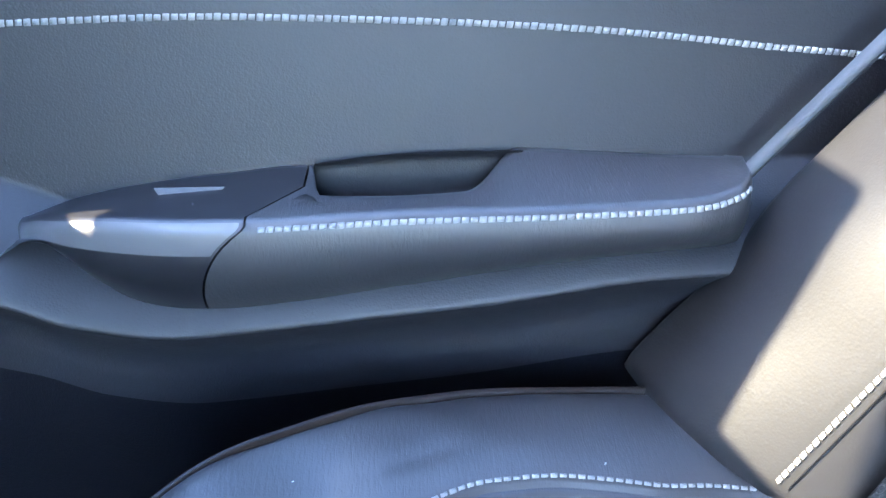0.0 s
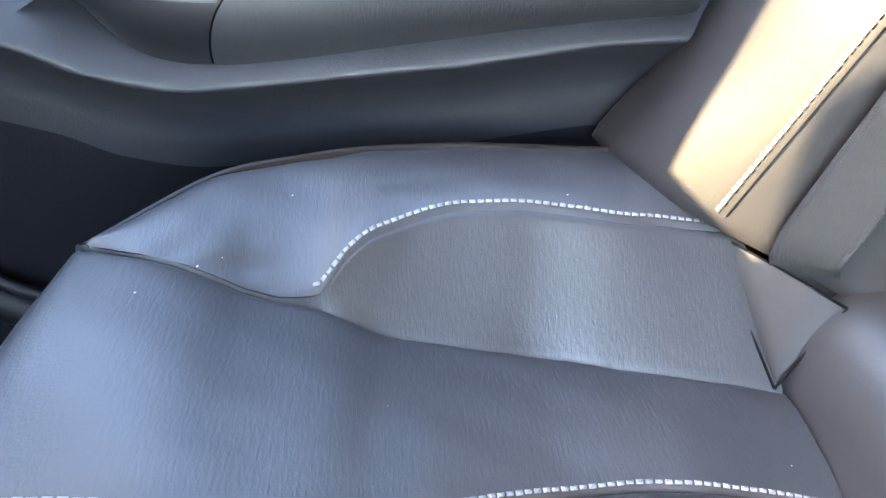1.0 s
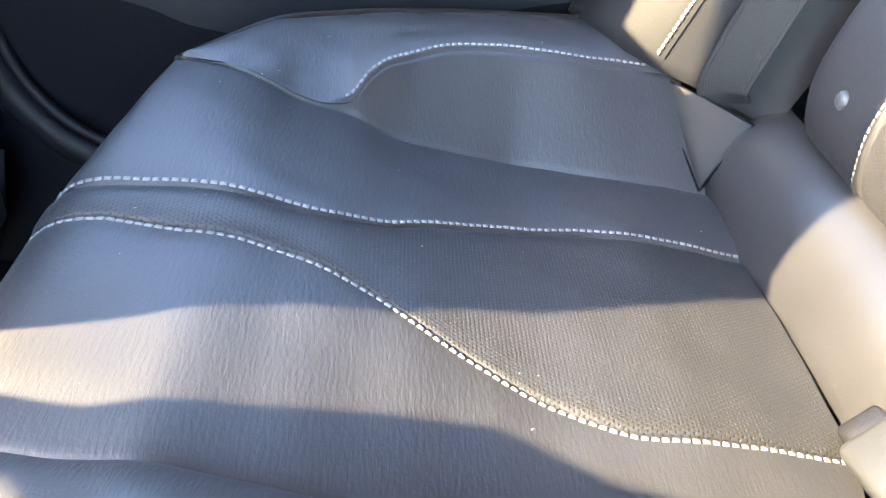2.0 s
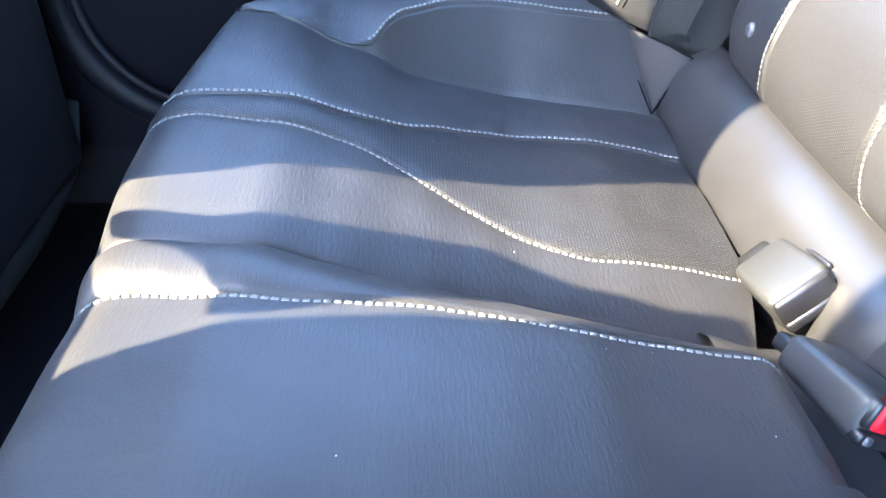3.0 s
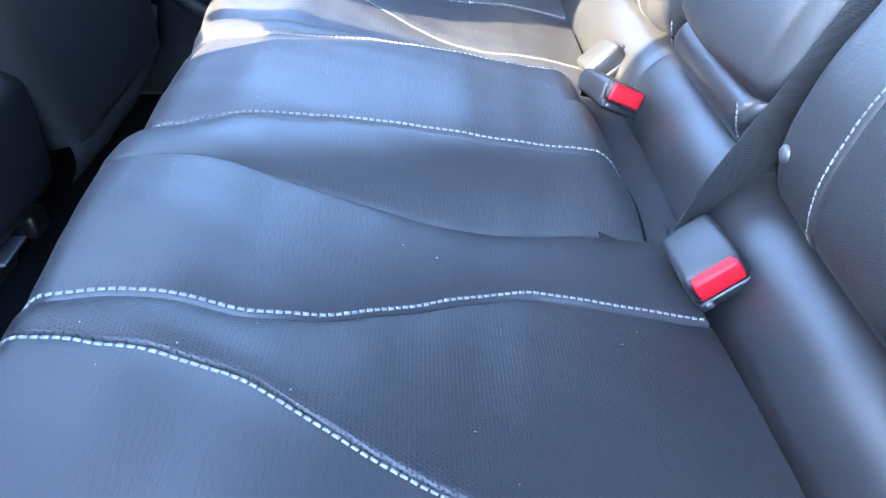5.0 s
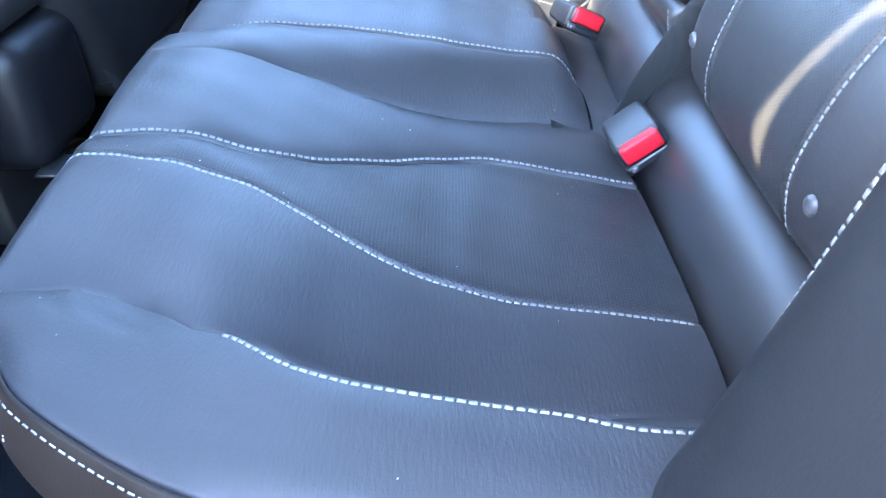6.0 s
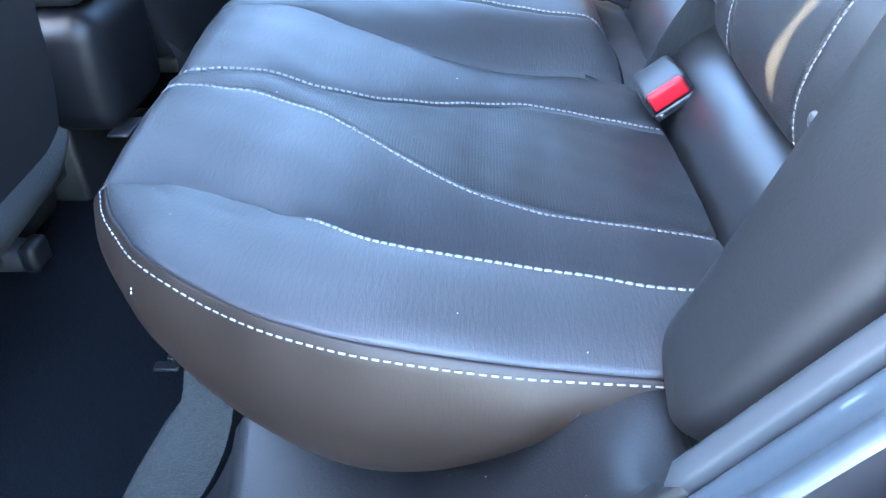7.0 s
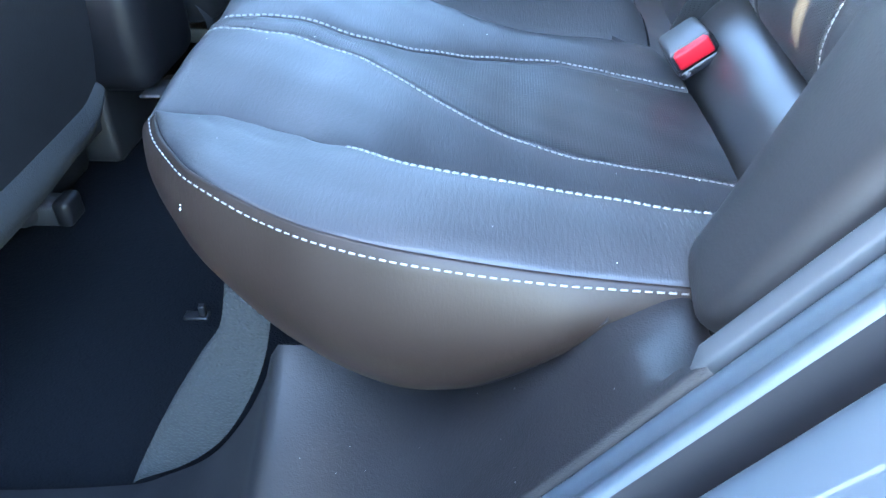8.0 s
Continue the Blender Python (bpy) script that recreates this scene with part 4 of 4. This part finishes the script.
# ---- front seats ----
def front_seat(inner, outer, top, head, hem, hem_sides, squab, rails, round_edge, label):
    """inner, outer: (heights, sides) of the back's two edges; top: the shoulders' height; hem: its lower and upper edge (sides, heights)."""
    s = thing("front_seat", label, "car seat", "front seats", place=(-0.4, (squab[0] + squab[1]) / 2, 0))
    t, z = (1 - np.cos(np.linspace(0, math.pi, 40))) / 2, np.linspace(0.15, top, 110)
    T, Z = np.meshgrid(t, z, indexing="xy")
    a, b = curve_of(*inner)(Z), curve_of(*outer)(Z)
    Y = a + (b - a) * T
    d = np.minimum(T, 1 - T) * (b - a)
    X = -0.262 + 0.05 * (Z - 0.15) - round_edge * (1 - np.sqrt(np.clip(1 - (1 - np.clip(d / round_edge, 0, 1)) ** 2, 0, 1))) + 0.006 * np.sin(Z * 9)
    p = np.stack([X, Y, Z], -1)
    fr = p.copy()
    fr[..., 0] -= 0.10
    part("back_shell", sheet(np.concatenate([fr[:1], p, fr[-1:]]), flip=False), DARK_VINYL, s)
    part("front_face", sheet(fr, flip=True), LEATHER, s)
    y = np.linspace(*hem_sides, 50)
    lo, hi = curve_of(*hem[0])(y), curve_of(*hem[1])(y)
    rows = [np.stack([-0.262 - 0.016 * (1 - math.sin(math.pi * q)) + 0 * y, y, lo + (hi - lo) * q], -1) for q in np.linspace(0, 1, 9)]
    part("hem", sheet(np.array(rows), flip=hem_sides[0] > hem_sides[1]), HEM, s, "grey fabric hem under the seat back")
    part("squab", box((-0.75, squab[0], 0.12), (-0.355, squab[1], 0.30), 0.04), DARK_VINYL, s)
    for yy in rails:
        rail = part("rail", box((-0.72, yy - 0.02, 0.0), (-0.37, yy + 0.02, 0.035), 0.006), DARK_STEEL, s, "dark metal seat rail")
        part("end_cap", box((-0.38, yy - 0.022, 0.0), (-0.355, yy + 0.022, 0.04), 0.008, 3), CONSOLE, rail, "black plastic rail end")
    part("headrest", box((-0.36, head[0], top - 0.02), (-0.26, head[1], min(top + 0.25, 1.07)), 0.03, 4), LEATHER, s)
    return s


# both seats' upper edges are unseen, their outlines cut to steer the sunlight
passenger = front_seat(
    ((0.15, 0.20, 0.30, 0.40, 0.518, 0.546, 0.567, 0.587, 0.622, 0.642, 0.667, 0.688, 0.722, 0.767, 0.802, 0.824, 0.85, 0.90), (0.27, 0.25, 0.20, 0.171, 0.173, 0.167, 0.157, 0.145, 0.138, 0.147, 0.153, 0.160, 0.156, 0.155, 0.159, 0.176, 0.193, 0.19)),
    ((0.15, 0.25, 0.60, 0.650, 0.664, 0.70, 0.715, 0.765, 0.785, 0.90), (0.70, 0.69, 0.68, 0.662, 0.602, 0.598, 0.575, 0.568, 0.600, 0.602)), 0.838, (0.160, 0.334),
    (((0.265, 0.38, 0.51, 0.664, 0.705), (0.100, 0.094, 0.093, 0.118, 0.200)), ((0.265, 0.46, 0.625, 0.68, 0.705), (0.188, 0.170, 0.170, 0.190, 0.212))),
    (0.265, 0.705), (0.20, 0.66), (0.30, 0.588), 0.05, "dark passenger seat back seen from behind")
driver = front_seat(
    ((0.15, 0.20, 0.245, 0.30, 0.46, 0.60, 0.63, 0.66, 0.69, 0.75, 0.80, 1.05), (-0.115, -0.102, -0.086, -0.073, -0.062, -0.062, -0.058, -0.050, -0.048, -0.060, -0.078, -0.085)),
    ((0.15, 0.45, 0.905, 0.93, 1.05), (-0.66, -0.64, -0.615, -0.584, -0.580)), 1.045, (-0.46, -0.2),
    (((-0.62, -0.33, -0.168, -0.120, -0.100), (0.15, 0.138, 0.148, 0.16, 0.185)), ((-0.62, -0.367, -0.150, -0.100), (0.205, 0.199, 0.201, 0.214))),
    (-0.100, -0.62), (-0.64, -0.14), (-0.56, -0.098), 0.018, "dark driver seat back seen from behind")
# two unseen boxes added to block sun from the far wing and door
part("wing_sun_blocker", box((-0.36, 0.415, 0.785), (-0.27, 0.705, 1.079), 0.012, 3), LEATHER, passenger, "unseen box added to block sun beside the far wing's lit patch")
part("door_sun_blocker", box((-0.36, 0.616, 0.700), (-0.27, 0.705, 0.783), 0.008, 3), LEATHER, passenger)
console = thing("centre_console", "dark console with rounded rear end and padded lid", "console", place=(-0.4, 0.1, 0))
part("rear_end", box((-0.75, 0.050, 0.115), (-0.272, 0.250, 0.296), 0.040, 6), CONSOLE, console)
part("plinth", box((-0.75, 0.06, 0.0), (-0.36, 0.23, 0.14), 0.01), DARK_VINYL, console)
part("tunnel", box((-1.25, -0.135, 0.0), (-0.40, 0.055, 0.31), 0.02), DARK_VINYL, console)
part("lid", box((-0.70, 0.055, 0.300), (-0.285, 0.240, 0.350), 0.018, 4), DARK_VINYL, console, "padded leather lid")
# added slab that keeps low sun off the front of the cushion
part("low_sun_blocker", slab([(-0.06, 0.345), (0.125, 0.345), (0.126, 0.50), (0.120, 0.537), (0.100, 0.556), (0.052, 0.576), (0.010, 0.585), (-0.06, 0.590)], -0.335, -0.300), DARK_VINYL, console, "added dark slab on the console that blocks the low sun")
part("foot_strip", box((-0.300, 0.05, 0.1165), (-0.268, 0.11, 0.1215), 0.002), DARK_STEEL, console, "thin bright strip at the foot")
# added slab, its outline cut to shape the sun strip on the cushion
part("strip_sun_blocker", slab([(0.122, 0.565), (0.110, 0.585), (0.084, 0.625), (0.077, 0.662), (0.073, 0.695), (0.068, 0.708), (0.026, 0.740), (0.008, 0.764), (-0.009, 0.781), (-0.024, 0.812), (-0.050, 0.812), (-0.030, 0.740), (-0.026, 0.700), (-0.025, 0.654), (-0.008, 0.651), (0.020, 0.646), (0.047, 0.628), (0.092, 0.577)], -0.315, -0.287), DARK_VINYL, driver, "added dark slab shaped to block sun from the rear cushion")
part("cross_bar", box((-0.362, 0.582, 0.066), (-0.312, 0.592, 0.072), 0.002), DARK_STEEL, passenger, "dull metal bar under the seat")
dash = tagged(part("dashboard", box((-1.50, -0.76, -0.04), (-1.25, 0.80, 0.60), 0.05, 4), DARK_VINYL), "dark dashboard across the front of the cabin", "dashboard", kind="structure")

# ---- near door opening ----
SILL = curve_of((-1.2, -0.1, 0.0, 0.1, 0.2, 0.25, 0.305, 0.37, 0.45, 0.6, 0.8), (0.05, 0.055, 0.075, 0.135, 0.235, 0.295, 0.366, 0.45, 0.545, 0.70, 0.88))
xs = np.linspace(-1.1, 0.320, 200)
w = np.linspace(0, 1, 36)
X, Wt = np.meshgrid(xs, w, indexing="ij")
Y = -0.738 + 0.186 * Wt
INNER = curve_of((-1.2, -0.3, -0.084, -0.05, -0.01, 0.028, 0.056, 0.069, 0.1, 0.2, 0.25, 0.33), (0.005, 0.012, 0.034, 0.050, 0.075, 0.122, 0.174, 0.208, 0.208, 0.210, 0.240, 0.275))
s0 = 0.45 * np.clip((X - 0.15) / 0.15, 0, 1)
f = np.clip((Wt - s0) / (1 - s0), 0, 1)
Zt = SILL(X) + (INNER(X) - SILL(X)) * f ** 1.3 - 0.010 * np.exp(-(((Wt - 0.22) / 0.16) ** 2)) * np.clip((0.30 - X) / 0.1, 0, 1) - 0.004 * (1 - np.exp(-Wt / 0.05))
SHOULDER = curve_of((-1.2, 0.2, 0.262, 0.275, 0.285, 0.297, 0.305, 0.313, 0.33), (0.40, 0.40, 0.345, 0.336, 0.3365, 0.342, 0.3465, 0.350, 0.353))
Zt = np.minimum(Zt, SHOULDER(X) + (0.353 - SHOULDER(X)).clip(0, 1) * np.clip(1 - (Wt - 0.10) / 0.2, 0, 1) + 0.6 * np.clip(0.08 - Wt, 0, 1))
p = np.stack([X, Y, Zt], -1)
# dark welt where the cushion's side meets the trim
welt = []
for col in range(20, 60):
    for a, b in zip(side_face[3:-1, col], side_face[4:, col]):
        gaps = []
        for q in (a, b):
            fw = float(np.clip((q[1] + 0.738) / 0.186, 0, 1))
            i = int(np.clip(np.searchsorted(xs, q[0]), 1, len(xs) - 1))
            gaps.append(q[2] - float(np.interp(fw, w, Zt[i])))
        if gaps[0] > 0 >= gaps[1]:
            welt.append(a + (b - a) * gaps[0] / (gaps[0] - gaps[1]))
            break
welt = np.array(welt)
for _ in range(6):
    welt[1:-1] = (welt[:-2] + 2 * welt[1:-1] + welt[2:]) / 4
tube = np.stack([welt + 0.0011 * np.array([0, math.cos(k), math.sin(k)]) for k in np.linspace(0, 2 * math.pi, 9)[:-1]], 1)
part("welt", sheet(tube, closed=True), BLACK, cushion, "dark welt along the foot of the cushion's side")
# rounded end that turns down towards the seal
tail = []
for q in np.linspace(0, 1, 8)[1:]:
    e = p[-1].copy()
    e[:, 0] += 0.012 * math.sin(q * math.pi / 2)
    e[:, 2] -= 0.012 * (1 - math.cos(q * math.pi / 2)) + 0.06 * max(0, q - 0.7)
    tail.append(e)
p = np.concatenate([p, np.array(tail)])
front_lip = p[:, :1].copy()
front_lip[..., 2] -= 0.03
p = np.concatenate([front_lip, p], 1)
trim = tagged(part("sill_trim", sheet(p), PLASTIC), "black grained plastic trim between cushion and door sill", "trim", kind="structure")


def along_sill(xs, prof, n=5):
    """Sweeps a cross-section (side, height) along the sill's rise."""
    k = np.linspace(0, len(prof) - 1, (len(prof) - 1) * n + 1)
    py, ph = np.interp(k, range(len(prof)), [q[0] for q in prof]), np.interp(k, range(len(prof)), [q[1] for q in prof])
    for _ in range(3):
        py[1:-1], ph[1:-1] = (py[:-2] + 2 * py[1:-1] + py[2:]) / 4, (ph[:-2] + 2 * ph[1:-1] + ph[2:]) / 4
    zc = SILL(xs)
    dz = np.gradient(zc, xs)
    nx, nz = -dz / np.hypot(1, dz), 1 / np.hypot(1, dz)
    return np.stack([np.stack([xs + nx * h, 0 * xs + y, zc + nz * h], -1) for y, h in zip(py, ph)])


xs = np.linspace(-1.1, 0.75, 150)
sill = thing("door_sill", "blue-grey painted door sill with folded flange", "sill", kind="structure", place=(0.2, -0.8, 0.0))
part("flange", sheet(along_sill(xs, ((-0.736, -0.03), (-0.7395, -0.006), (-0.742, -0.001), (-0.750, -0.0005), (-0.757, 0.0015), (-0.7605, 0.0046), (-0.7640, 0.0068), (-0.7680, 0.0068), (-0.7705, 0.0042))), flip=True), PAINT, sill, "painted flange with a bright folded ridge")
# channel coloured dark in place of the ridge's shadow
part("gutter", sheet(along_sill(xs, ((-0.7703, 0.0040), (-0.7715, -0.003), (-0.774, -0.020), (-0.780, -0.026), (-0.7865, -0.014))), flip=True), RIDGE_SHADE, sill, "dark channel that paints the shadow beside the ridge")
part("outer_panel", sheet(along_sill(xs, ((-0.7858, -0.016), (-0.7870, -0.004), (-0.7895, 0.0015), (-0.80, 0.003), (-0.88, -0.016), (-1.02, -0.060), (-1.06, -0.14), (-1.06, -0.30))), flip=True), PAINT, sill, "blue-grey painted outer sill")
xs = np.linspace(0.308, 0.76, 90)
p = along_sill(xs, ((-0.725, -0.012), (-0.7265, 0.001), (-0.729, 0.0032), (-0.735, 0.0026), (-0.7385, 0.0016), (-0.7395, -0.012)))
mid = p.mean(0, keepdims=True)
shrink = np.sqrt(np.clip((xs - 0.3085) / 0.004, 0.02, 1))[None, :, None]
p = mid + (p - mid) * shrink
part("weatherstrip", sheet(p, flip=True), GREY_TRIM, tagged(new("door_seal"), "grey rubber weatherstrip round the door opening", "seal", kind="structure"))

strip = thing("floor_carpet_strip", "grey carpet strip running down beside the sill trim", "carpet", place=(0.0, -0.55, 0.03))
s = np.linspace(0, 1, 40)
lx = curve_of((0, 0.18, 0.35, 0.58, 0.8, 1), (0.046, 0.029, 0.003, -0.031, -0.060, -0.0845))(s)
lz = curve_of((0, 0.18, 0.35, 0.58, 0.8, 1), (0.285, 0.22, 0.181, 0.129, 0.080, 0.035))(s)
rx = curve_of((0, 0.18, 0.35, 0.58, 0.8, 1), (0.075, 0.058, 0.036, 0.003, -0.035, -0.0835))(s)
rz = curve_of((0, 0.18, 0.35, 0.58, 0.8, 1), (0.255, 0.190, 0.140, 0.090, 0.058, 0.034))(s)
rows = []
for q in np.linspace(0, 1, 7):
    rows.append(np.stack([lx + (rx - lx) * q, -0.551 - 0.003 * math.sin(math.pi * q) + 0 * s, lz + (rz - lz) * q], -1))
back = rows[0].copy()
back[:, 1] += 0.012
part("pile", sheet(np.array([back] + rows)), CARPET_GREY, strip)

# ---- dust, crumbs and scuffs ----
rng = random.Random(11)


def flakes(spots, size):
    """Small irregular crumbs at places with their normals."""
    verts, faces = [], []
    for at, up in spots:
        r, h, k = size * rng.uniform(0.5, 1.4), size * 0.35, len(verts)
        u = Vector(up).orthogonal().normalized()
        v = Vector(up).cross(u)
        turn, long = rng.uniform(0, 6), rng.uniform(1, 2.4)
        for a in range(5):
            c, s_ = math.cos(turn + a * 1.257), math.sin(turn + a * 1.257)
            verts.append(Vector(at) + u * c * r * long + v * s_ * r + Vector(up) * 0.0001)
        verts.append(Vector(at) + Vector(up) * h)
        faces += [(k + a, k + (a + 1) % 5, k + 5) for a in range(5)]
    return from_arrays(verts, faces, False)


spots = []
for side in (1, -1):
    for panel, count in ((0, 4), (1, 2), (2, 6), (3, 11), (4, 5), (6, 4)):
        p = panels[side, panel]
        up = normals_of(p)
        for _ in range(count):
            i, j = rng.randrange(18, p.shape[0] - 4), rng.randrange(2, p.shape[1] - 2)
            f = rng.random()
            spots.append((p[i, j] * f + p[i + 1, j] * (1 - f), up[i, j]))
dust = tagged(part("dust", flakes(spots, 0.00034), material("dust", (0.5, 0.5, 0.48), 0.9)), "pale dust specks on the leather", "dust", kind="stuff")
spots = []
for _ in range(46):
    i, j = rng.randrange(120, 195), rng.randrange(2, 26)
    spots.append(((X[i, j], Y[i, j], Zt[i, j] + 0.0006), (-0.5, 0, 0.86)))
crumbs = tagged(part("crumbs", flakes(spots, 0.00022), dust.data.materials[0]), "pale crumbs on the plastic trim", "dust", kind="stuff")

marks = [((0.0430, -0.5890, 0.3490), (-0.6, -0.75, 0.25)), ((0.0425, -0.5893, 0.3465), (-0.6, -0.75, 0.2))]
scuffs = tagged(part("scuffs", flakes([(Vector(a) + Vector(n) * 0.0006, n) for a, n in marks], 0.0010), dust.data.materials[0]), "pale scuff flecks on the leather side of the cushion", "scuff", kind="stuff")

clip = thing("floor_clip", "small black plastic carpet clip on the floor", "clip", place=(-0.12, -0.295, 0.0))
part("base", box((-0.136, -0.302, 0.0), (-0.106, -0.288, 0.005), 0.002), CONSOLE, clip)
part("peg", moved(box((-0.004, -0.004, 0.0), (0.004, 0.004, 0.016), 0.0015), Matrix.Translation((-0.113, -0.295, 0.003))), CONSOLE, clip)
